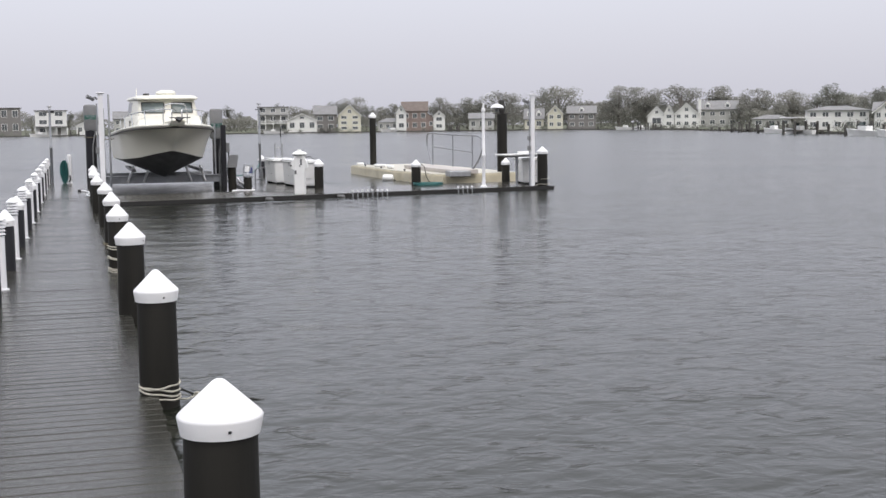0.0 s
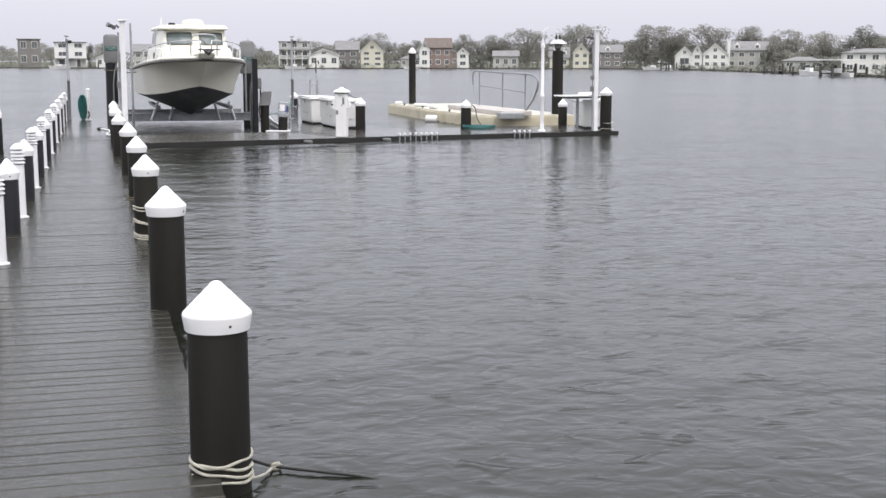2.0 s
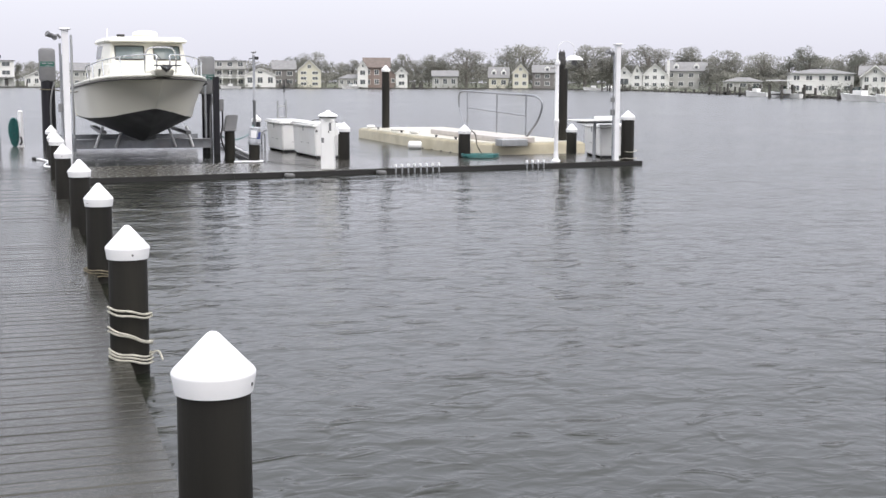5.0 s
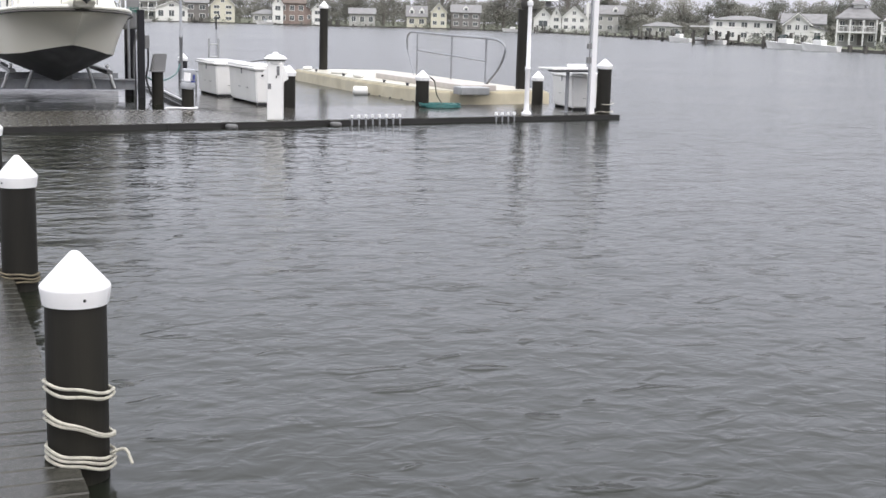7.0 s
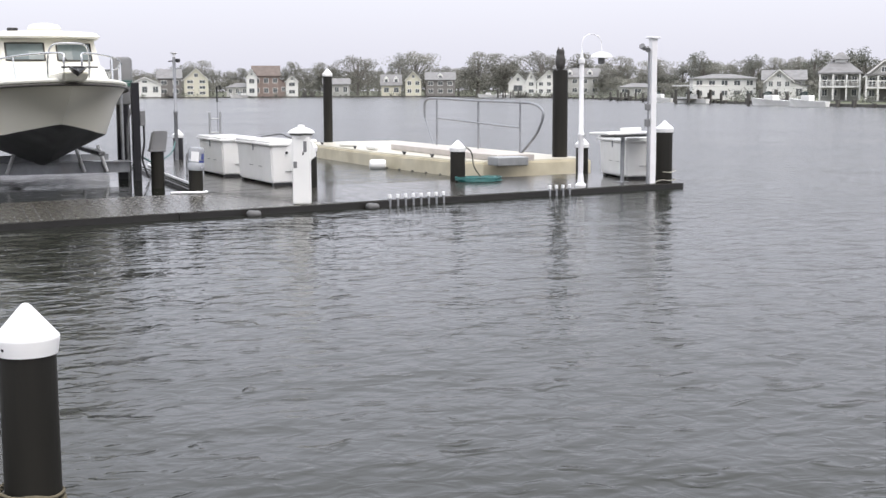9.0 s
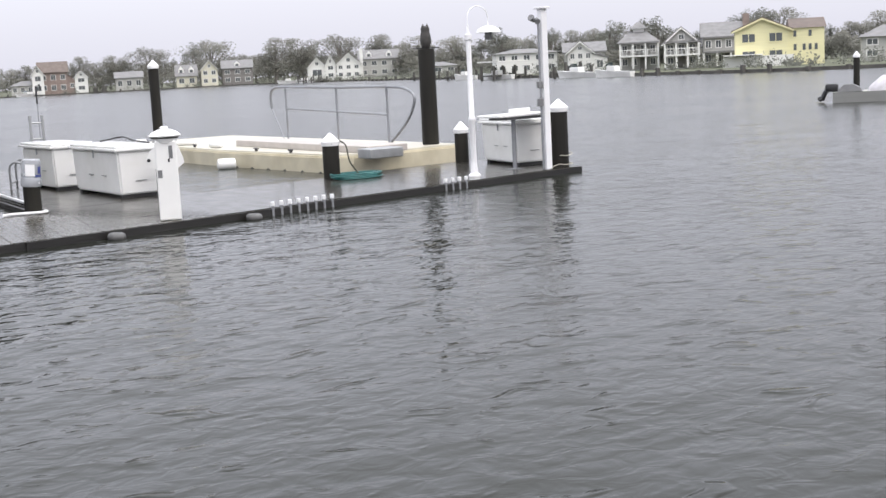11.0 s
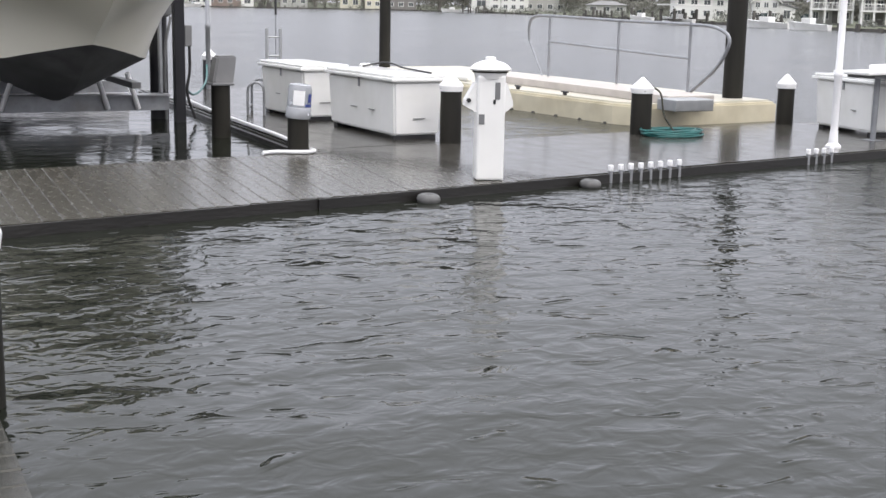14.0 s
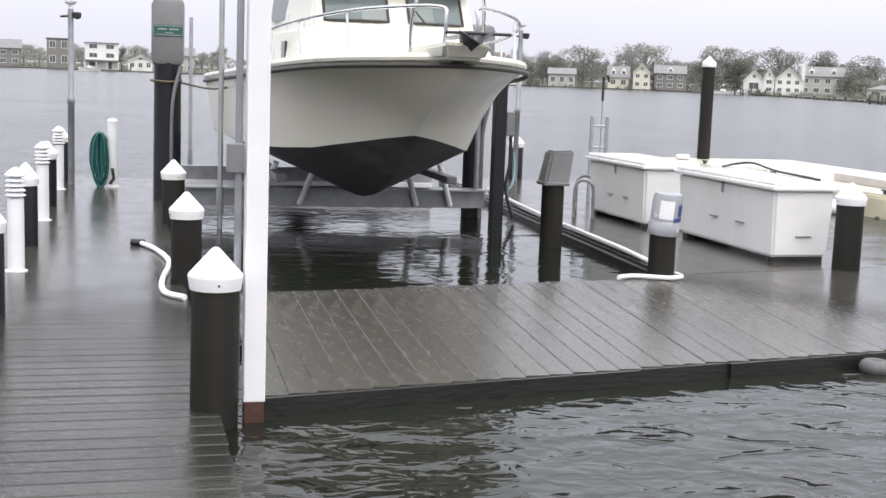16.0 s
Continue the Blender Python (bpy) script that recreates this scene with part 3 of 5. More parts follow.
def power_pedestal():
    p = thing("power_pedestal", "white fibreglass power pedestal with a domed lamp cap on the dock", "pedestal", pose(4.79, 28.52, 0, 0, 0, -20))
    part("body", box(-0.125, 0.125, -0.12, 0.12, 0.0, 0.93, 0.02), WHITE, p)
    part("head", lathe([(0.135, 0.9), (0.15, 0.95), (0.155, 0.965), (0.186, 0.975), (0.19, 0.985), (0.14, 1.03), (0.07, 1.055), (0.048, 1.058), (0.048, 1.082), (0.038, 1.09), (0, 1.092)], 26), WHITE, p, smooth=True)
    part("lamp_band", lathe([(0.157, 0.952), (0.162, 0.962), (0.157, 0.972)], 26), RUB, p, "dark lamp band", smooth=True)
    for s in (-1, 1):
        out = 0.11 if s < 0 else 0.075
        bm = slab([(s * 0.125, 0.6), (s * (0.125 + out), 0.66), (s * (0.12 + out), 0.71), (s * 0.145, 0.86), (s * 0.125, 0.86)], -0.085, 0.085)
        part("socket_cover", bm, WHITE, p, "hinged white socket cover")
    part("socket", lathe([(0.02, 0), (0.02, 0.02), (0, 0.02)], 12), BLACK, p).matrix_local = pose(-0.2, -0.087, 0.71, 90)
    part("label_plate", box(0.03, 0.075, -0.124, -0.121, 0.72, 0.87, 0), GREYP, p, "grey notice plate")
    part("switch", box(0.015, 0.035, -0.126, -0.121, 0.68, 0.72, 0), BLACK, p)
    part("meter", box(-0.11, -0.06, -0.126, -0.121, 0.5, 0.59, 0.001), GREYP, p, "grey meter window")


power_pedestal()


def dock_box(x, y, rz, w, l, h, label):
    p = thing("dock_box", label, "storage box", pose(x, y, 0, 0, 0, rz), group="dock boxes")
    bm = bmesh.new()
    t, b_ = 0.0, 0.03
    lo = [bm.verts.new(q) for q in ((b_, b_, 0.05), (w - b_, b_, 0.05), (w - b_, l - b_, 0.05), (b_, l - b_, 0.05))]
    hi = [bm.verts.new(q) for q in ((t, t, h - 0.06), (w, t, h - 0.06), (w, l, h - 0.06), (t, l, h - 0.06))]
    bm.faces.new(lo[::-1])
    bm.faces.new(hi)
    for i in range(4):
        bm.faces.new((lo[i], lo[(i + 1) % 4], hi[(i + 1) % 4], hi[i]))
    bmesh.ops.bevel(bm, geom=list(bm.edges), offset=0.025, segments=3, affect="EDGES")
    part("body", bm, WHITE, p, smooth=True)
    bm = box(-0.045, w + 0.045, -0.045, l + 0.045, h - 0.062, h - 0.02, 0.012)
    for v in box(-0.02, w + 0.02, -0.02, l + 0.02, h - 0.021, h + 0.012, 0.015, bm).verts:
        if v.co.z > h - 0.02:
            v.co.z += 0.022 * (1 - abs(2 * (v.co.x - w / 2) / (w + 0.1)))
    part("lid", bm, LID, p, smooth=True)
    for q in (0.1, l - 0.1):
        part("skid", box(0.06, w - 0.06, q - 0.05, q + 0.05, 0.0, 0.055, 0.004), BLACK, p)
    part("latch", box(-0.012, 0.0, l * 0.5 - 0.018, l * 0.5 + 0.018, h - 0.17, h - 0.06, 0.003), GALV, p, "steel hasp")
    part("vent", box(-0.003, 0.02, l * 0.28, l * 0.36, h * 0.42, h * 0.43, 0), GREYP, p)
    part("vent", box(-0.003, 0.02, l * 0.55, l * 0.63, h * 0.42, h * 0.43, 0), GREYP, p)
    part("vent", box(w * 0.4, w * 0.65, 0.004, 0.03, h * 0.33, h * 0.34, 0), GREYP, p)
    return p


dock_box(5.24, 31.65, 2, 0.63, 1.9, 0.73, "white fibreglass dock box, closed, on the wet dock")
dock_box(5.03, 34.1, 2, 0.63, 1.55, 0.72, "white fibreglass dock box with a vented front, closed")
dock_box(11.2, 30.36, -10, 0.62, 1.3, 0.72, "white fibreglass dock box behind the cleaning table")
single("lid_cord", tube(smooth_path([(-0.05, 0.35, 0.012), (0.2, 0.55, 0.03), (0.32, 0.4, 0.05), (0.3, -0.1, 0.012), (0.22, -0.7, 0.012), (0.15, -1.2, 0.012)]), 0.012), BLACK, "black cord lying over a box lid", "cord", pose(5.62, 33.0, 0.745))


def cleaning_table():
    p = thing("cleaning_table", "white fish cleaning table on a single metal post", "table", pose(11.02, 30.05, 0, 0, 0, 8))
    part("tabletop", box(-0.62, 0.5, -0.26, 0.26, 0.81, 0.85, 0.012), WHITE, p)
    part("splash_rail", box(0.05, 0.5, 0.22, 0.26, 0.852, 0.91, 0.01), WHITE, p)
    part("drawer_frame", box(-0.42, 0.4, -0.2, 0.2, 0.765, 0.808, 0.004), GREYP, p, "grey underframe")
    part("post", tube([(-0.1, 0, 0.0), (-0.1, 0, 0.77)], 0.035, 12), GALV, p, "grey metal post")
    part("foot_plate", box(-0.2, 0.0, -0.1, 0.1, 0.0, 0.012, 0.002), GALV, p)


cleaning_table()


def lamp_post():
    p = thing("lamp_post", "slender white lamp post with a curved hanging lamp", "lamp post", pose(9.83, 29.55, 0))
    part("base", lathe([(0.09, 0), (0.09, 0.03), (0.055, 0.06), (0.045, 0.2), (0.04, 0.22)], 18), VINYL, p, smooth=True)
    part("post", lathe([(0.042, 0.2), (0.045, 0.8), (0.055, 0.82), (0.055, 0.86), (0.04, 0.88), (0.036, 1.96), (0.055, 1.98), (0.055, 2.05), (0.03, 2.06), (0.012, 2.2)], 16), VINYL, p, smooth=True)
    arm = [(0, 0, 2.06), (0.0, 0, 2.26)] + [(0.2 - 0.2 * math.cos(a), 0.06 * a / 3, 2.28 + 0.17 * math.sin(a)) for a in (0.4, 0.8, 1.2, 1.57, 1.95, 2.35, 2.75)] + [(0.4, 0.06, 2.24), (0.4, 0.06, 2.16)]
    part("crook_arm", tube(smooth_path(arm, 4), 0.007, 8), VINYL, p, smooth=True)
    s = part("shade", lathe([(0.02, 2.17), (0.08, 2.16), (0.15, 2.125), (0.185, 2.08), (0.185, 2.07), (0.05, 2.09)], 24), CAPW, p, "white conical shade", smooth=True)
    s.matrix_local = pose(0.4, 0.06, 0)
    g = part("lantern", lathe([(0.045, 1.97), (0.055, 1.99), (0.055, 2.08), (0.04, 2.09)], 12), GREYP, p, "grey lantern body", smooth=True)
    g.matrix_local = pose(0.4, 0.06, 0)


lamp_post()

for x0, n in ((6.08, 8), (8.95, 4)):
    for k in range(n):
        x = x0 + 0.13 * k
        q = thing("rod_holder", "short white-topped grey pipe holder on the dock's edge", "rod holder", pose(x, front(x) - 0.028, 0), group="rod holders")
        part("pipe", tube([(0, 0, -0.11), (0, 0, 0.03)], 0.021, 10), GALV, q)
        part("collar", lathe([(0.022, 0.025), (0.026, 0.03), (0.026, 0.075), (0.02, 0.08)], 12), VINYL, q, "white collar")


def tyre(x):
    bm = bmesh.new()
    ring = [(0.058 * math.cos(2 * math.pi * i / 24), 0.05 * math.sin(2 * math.pi * i / 24), 0) for i in range(24)]
    tube(ring, 0.045, 10, bm, True)
    return single("edge_fender", bm, FENDER, "worn grey ring fender hung on the dock's edge", "fender", pose(x, front(x) - 0.14, -0.065, 3, 2, 0), "dock edge fenders", smooth=True)


for x in (3.95, 5.75):
    tyre(x)


def teal_coil(n, r, flat, seed):
    rnd = random.Random(seed)
    pts = []
    for i in range(n * 16):
        a = 2 * math.pi * i / 16
        rr = r * (0.55 + 0.45 * rnd.random() * 0.3 + 0.35 * abs(math.sin(i * 0.11)))
        pts.append((rr * math.cos(a), rr * flat * math.sin(a), 0.014 + 0.07 * (i / (n * 16)) + rnd.uniform(-0.004, 0.004)))
    return tube(smooth_path(pts, 2), 0.013, 7)


single("dock_line", teal_coil(7, 0.42, 0.7, 3), TEAL, "teal rope coiled in a heap on the dock", "rope", pose(8.78, 31.2, 0), smooth=True)
single("dock_line", tube(smooth_path([(0, 0, 0.6), (0.13, -0.02, 0.5), (0.17, -0.05, 0.25), (0.28, -0.12, 0.05)]), 0.012), mat("dark_cord", (0.06, 0.06, 0.045), 0.8), "dark line hanging from a pile to the coil", "rope", pose(8.6, 31.42, 0), smooth=True)


single("dock_line", tube(smooth_path([(3.84, 35.4, 0.36), (4.2, 36.4, 0.2), (4.7, 37.8, 0.17), (5.2, 39.3, 0.24), (5.46, 40.2, 0.42)]), 0.016), TEAL, "teal line slung from a lift post to a pole", "rope", smooth=True)


# hooded pile, bottle pile, white hose
def cover_pile():
    p = thing("covered_pile", "timber pile under a tilted grey plastic cover in the basin", "mooring pile", pose(3.74, 33.4, 0) @ Matrix.Diagonal((1.14, 1.14, 1, 1)))
    part("shaft", lathe([(0.102, BED), (0.1, 0), (0.098, 0.6)], 20), PILE, p, smooth=True)
    bm = bmesh.new()
    lo = [bm.verts.new(q) for q in ((-0.115, -0.11, 0), (0.11, -0.11, 0), (0.11, 0.11, 0), (-0.115, 0.11, 0))]
    hi = [bm.verts.new(q) for q in ((-0.075, -0.095, 0.33), (0.135, -0.095, 0.35), (0.135, 0.095, 0.35), (-0.075, 0.095, 0.33))]
    bm.faces.new(lo[::-1]), bm.faces.new(hi)
    for i in range(4):
        bm.faces.new((lo[i], lo[(i + 1) % 4], hi[(i + 1) % 4], hi[i]))
    bmesh.ops.bevel(bm, geom=list(bm.edges), offset=0.02, segments=2, affect="EDGES")
    part("cover", bm, GREYP, p, "grey plastic cover", smooth=True).matrix_local = pose(0, 0, 0.55, 0, 3, 0)
    part("rim", box(-0.122, 0.118, -0.118, 0.118, 0.535, 0.57, 0.01), GREYP, p)


cover_pile()
bp_ = thing("bottle_pile", "short timber pile on the dock's inner corner", "mooring pile", pose(3.84, 30.92, 0))
part("shaft", lathe([(0.112, BED), (0.11, 0), (0.108, 0.39)], 20), PILE, bp_, smooth=True)
jug = thing("water_bottle", "upturned cloudy plastic water bottle with a blue label on a pile", "bottle", pose(3.84, 30.92, 0.36, 4, 3, 10))
part("bottle", lathe([(0.128, 0.0), (0.132, 0.02), (0.13, 0.1), (0.12, 0.115), (0.124, 0.13), (0.122, 0.3), (0.11, 0.34), (0.09, 0.345), (0, 0.34)], 24), JUG, jug, smooth=True)
for name, a0, a1, z0, z1, m_ in (("label", -150, -95, 0.14, 0.29, CAPW), ("label_print", -75, -50, 0.17, 0.26, BLUE), ("label_band", -92, -35, 0.125, 0.155, BLUE)):
    bm = bmesh.new()
    n = 6
    vs = [[bm.verts.new((0.127 * math.cos(radians(a0 + (a1 - a0) * i / n)), 0.127 * math.sin(radians(a0 + (a1 - a0) * i / n)), z)) for i in range(n + 1)] for z in (z0, z1)]
    for i in range(n):
        bm.faces.new((vs[0][i], vs[0][i + 1], vs[1][i + 1], vs[1][i]))
    part(name, bm, m_, jug)
single("white_hose", tube(smooth_path([(-0.42, -0.12, 0.022), (-0.25, -0.05, 0.022), (0.0, -0.16, 0.022), (0.14, -0.1, 0.022), (0.16, 0.05, 0.022)]), 0.02), VINYL, "white hose curled round a pile's foot", "hose", pose(3.84, 30.92, 0), smooth=True)
single("dock_hose", tube(smooth_path([(3.98, 31.1, 0.03), (4.08, 32.2, 0.035), (4.13, 33.2, 0.035), (4.2, 34.7, 0.035), (4.3, 36.2, 0.035), (4.5, 38.3, 0.035)]), 0.022), VINYL, "white hose laid along the basin's edge", "hose", smooth=True)


def ladder_rail(x, y):
    p = thing("dock_ladder", "bent metal grab rails of a swim ladder", "ladder", pose(x, y, 0, 0, 0, -22))
    for q in (0.0, 0.7):
        pts = [(0, q, -0.6), (0, q, 0.33)] + [(0.11 - 0.11 * math.cos(a), q, 0.34 + 0.11 * math.sin(a)) for a in (0.5, 1.1, 1.57, 2.1, 2.7)] + [(0.22, q, 0.33), (0.22, q, 0.0)]
        part("grab_rail", tube(pts, 0.018, 8), GALV, p, smooth=True)
    for z in (-0.5, -0.2, 0.1):
        part("rung", tube([(0, 0, z), (0, 0.7, z)], 0.014, 8), GALV, p)


ladder_rail(4.62, 35.15)
p = thing("high_ladder", "upright aluminium ladder at the dock's end", "ladder", pose(5.52, 37.05, 0, 0, 0, 5))
for q in (0.0, 0.22):
    part("rail", box(q - 0.02, q + 0.02, -0.02, 0.02, -0.8, 1.13, 0.004), ALU, p)
for z in (-0.5, -0.2, 0.1, 0.4, 0.72, 1.0):
    part("rung", tube([(0.0, 0, z), (0.22, 0, z)], 0.013, 8), ALU, p)


def camera_pole(x, y, top, label):
    p = thing("security_pole", label, "pole", pose(x, y, 0))
    part("pole", lathe([(0.042, -0.25), (0.042, 1.05), (0.05, 1.06), (0.05, 1.12), (0.036, 1.14), (0.036, top - 0.1)], 14), GALV, p, smooth=True)
    part("pole_top", lathe([(0.03, top - 0.12), (0.03, top - 0.05), (0.075, top - 0.02), (0.08, top), (0, top)], 14), VINYL, p, "white flat cap", smooth=True)
    part("bracket", tube([(-0.13, 0, top - 0.2), (0.05, 0, top - 0.18)], 0.014), BLACK, p)
    part("dome_camera", lathe([(0.0, -0.06), (0.045, -0.045), (0.055, 0.0), (0.05, 0.03), (0, 0.035)], 14), BLACK, p, "black dome camera", smooth=True).matrix_local = pose(0.08, -0.02, top - 0.17)


camera_pole(5.5, 40.25, 2.42, "silver pole with small cameras at the dock's end")
camera_pole(-1.12, 38.5, 2.36, "silver pole with small cameras at the pier's end")
p = thing("marker_pole", "thin grey pole with a black bent top", "pole", pose(5.73, 37.25, 0))
part("pole", tube([(0, 0, -2), (0, 0, 1.35)], 0.008), GALV, p)
part("hook", tube([(0, 0, 1.33), (0, 0, 1.64), (0.06, 0, 1.67), (0.08, 0, 1.58)], 0.018), BLACK, p, "black hook")


def hose_post():
    p = thing("hose_post", "white post with a green garden hose hung on it", "hose post", pose(-0.6, 38.2, 0))
    part("post", lathe([(0.09, 0), (0.085, 0.02), (0.065, 0.03), (0.062, 0.84), (0.07, 0.85), (0.05, 0.88), (0, 0.89)], 18), VINYL, p, smooth=True)
    pts = []
    for i in range(13 * 20 + 1):
        k, a = i / 20, 2 * math.pi * i / 20
        w, h = 0.06 + 0.045 * math.sin(k * 2.3), 0.3 + 0.05 * math.sin(k * 1.7)
        pts.append((-0.16 + 0.02 * math.sin(k * 1.1) + w * math.cos(a), -0.12 + 0.018 * k, 0.4 + 0.3 - h + h * math.sin(a)))
    bm = tube(pts, 0.013, 7)
    part("hose", bm, TEAL, p, "coiled green hose", smooth=True)
    part("nozzle", tube([(0.0, -0.08, 0.25), (0.02, -0.1, 0.12), (-0.03, -0.1, 0.05)], 0.02), BLACK, p)


hose_post()
single("shore_hose", tube(smooth_path([(-0.3, 32.68, 0.03), (-0.19, 32.36, 0.025), (-0.1, 31.65, 0.025), (-0.17, 30.87, 0.025), (-0.19, 30.45, 0.025), (-0.16, 30.2, 0.025), (-0.05, 30.04, 0.025)]), 0.022),
       VINYL, "white hose end lying on the pier boards", "hose", smooth=True)
single("hose_nozzle", tube([(-0.06, 0.02, 0), (0.05, -0.02, 0)], 0.03, 8), BLACK, "black hose nozzle on the pier boards", "nozzle", pose(-0.33, 32.74, 0.032))


# ---- boat lift ----
def lift_motor(x, y, z0, z1, rz, r=0.16, twin=True):
    p = thing("lift_post", "dark lift pile with a grey motor cover and a green plate", "boat lift pile", pose(x, y, 0, 0, 0, rz), group="lift piles")
    part("shaft", lathe([(r * 1.03, BED), (r, 0.0), (r * 0.97, z0 + 0.05)], 22), WRAP, p, smooth=True)
    if twin:
        part("second_shaft", lathe([(0.12, BED), (0.12, z0 - 0.1)], 18, 0.14, 0.3), WRAP, p, smooth=True)
    part("motor_cover", box(-0.185, 0.185, -0.17, 0.2, z0, z1, 0.075), GREYP, p, "grey rounded motor cover", smooth=True)
    part("plate", box(-0.16, 0.16, -0.178, -0.172, z0 + 0.34, z0 + 0.47, 0), GREEN, p, "green maker's plate with a pale edge")
    for x0, x1, b0, b1 in ((-0.12, -0.02, 0.412, 0.43), (0.01, 0.12, 0.412, 0.43), (-0.04, 0.06, 0.372, 0.382), (-0.155, 0.155, 0.452, 0.46), (-0.155, 0.155, 0.35, 0.358)):
        part("plate_bar", box(x0, x1, -0.184, -0.179, z0 + b0, z0 + b1, 0), JUG, p, "pale lettering bar")
    part("cable", tube(smooth_path([(0.14, -0.17, z0), (0.06, -0.19, z0 - 0.35), (0.04, -0.18, z0 - 0.8), (0.05, -0.18, -0.1)]), 0.02), GREYP, p, "grey power cable")
    return p


lift_motor(0.04, 36.6, 1.58, 2.36, 0, 0.16, False)
lift_motor(3.62, 36.0, 1.3, 2.2, 0, 0.125, False)
p = thing("lift_post", "dark steel lift upright with a grey control box", "boat lift pile", pose(3.75, 35.4, 0), group="lift piles")
part("shaft", box(-0.07, 0.07, -0.07, 0.07, BED, 1.72, 0.01), WRAP, p)
part("control_box", box(0.072, 0.17, -0.06, 0.06, 0.92, 1.2, 0.012), GREYP, p, "grey control box")
part("control_cable", tube(smooth_path([(0.14, -0.02, 0.93), (0.14, -0.02, 0.6), (0.1, -0.02, 0.3), (0.2, -0.05, -0.05)]), 0.02), BLACK, p)

lift = thing("boat_lift", "aluminium boat lift cradle holding a boat above the water", "boat lift", pose(0, 0, 0))
part("front_beam", slab([(0.2, 0.07), (3.62, 0.07), (3.62, 0.265), (0.2, 0.265)], 35.45, 35.6), GALV, lift)
part("front_flange", slab([(0.2, 0.267), (3.62, 0.267), (3.62, 0.285), (0.2, 0.285)], 35.36, 35.68), GALV, lift)
part("rear_beam", slab([(0.2, 0.1), (3.7, 0.1), (3.7, 0.28), (0.2, 0.28)], 38.4, 38.56), GALV, lift)
# White strip added in place of the sky-bright water showing between the beams.
part("bright_water_strip", slab([(0.2, 0.015), (3.7, 0.015), (3.7, 0.097), (0.2, 0.097)], 38.33, 38.63), VINYL, lift, "white strip standing in for bright water between the beams")
for x in (1.15, 3.0):
    part("bunk", box(x - 0.06, x + 0.06, 34.6, 39.2, 0.42, 0.5, 0.01), GREYP, lift, "carpeted bunk board")
for x, s in ((1.0, 1), (1.45, 1), (3.2, -1), (2.8, -1)):
    part("strut", tube([(x, 35.42, 0.1), (x + 0.17 * s, 35.28, 0.58)], 0.034, 8), VINYL, lift)
part("keel_block", box(1.95, 2.35, 35.3, 35.7, 0.287, 0.4, 0.01), GREYP, lift)
for x in (3.5,):
    part("guide_post", tube([(x, 35.4, 0.3), (x, 35.4, 1.75)], 0.03, 10), GALV, lift, smooth=True)
for x, y, top in ((0.52, 34.7, 2.6), (0.5, 40.5, 2.3)):
    q = thing("guide_pole", "slim silver guide pole standing in the basin", "pole", pose(x, y, 0), group="basin poles")
    part("pole", tube([(0, 0, BED), (0, 0, top)], 0.028, 10), ALU, q, smooth=True)
    part("collar", tube([(0, 0, 0.05), (0, 0, 0.35)], 0.038, 10), GALV, q)
single("tie_line", tube(smooth_path([(0.2, 36.52, 1.42), (0.05, 36.42, 1.4), (-0.14, 36.5, 1.41), (-0.1, 36.7, 1.4), (0.15, 36.75, 1.4), (0.25, 36.5, 1.38), (0.55, 36.2, 1.34), (0.95, 35.9, 1.42)]), 0.012), MUDROPE, "slack line tied from a lift pile to the boat", "rope", smooth=True)


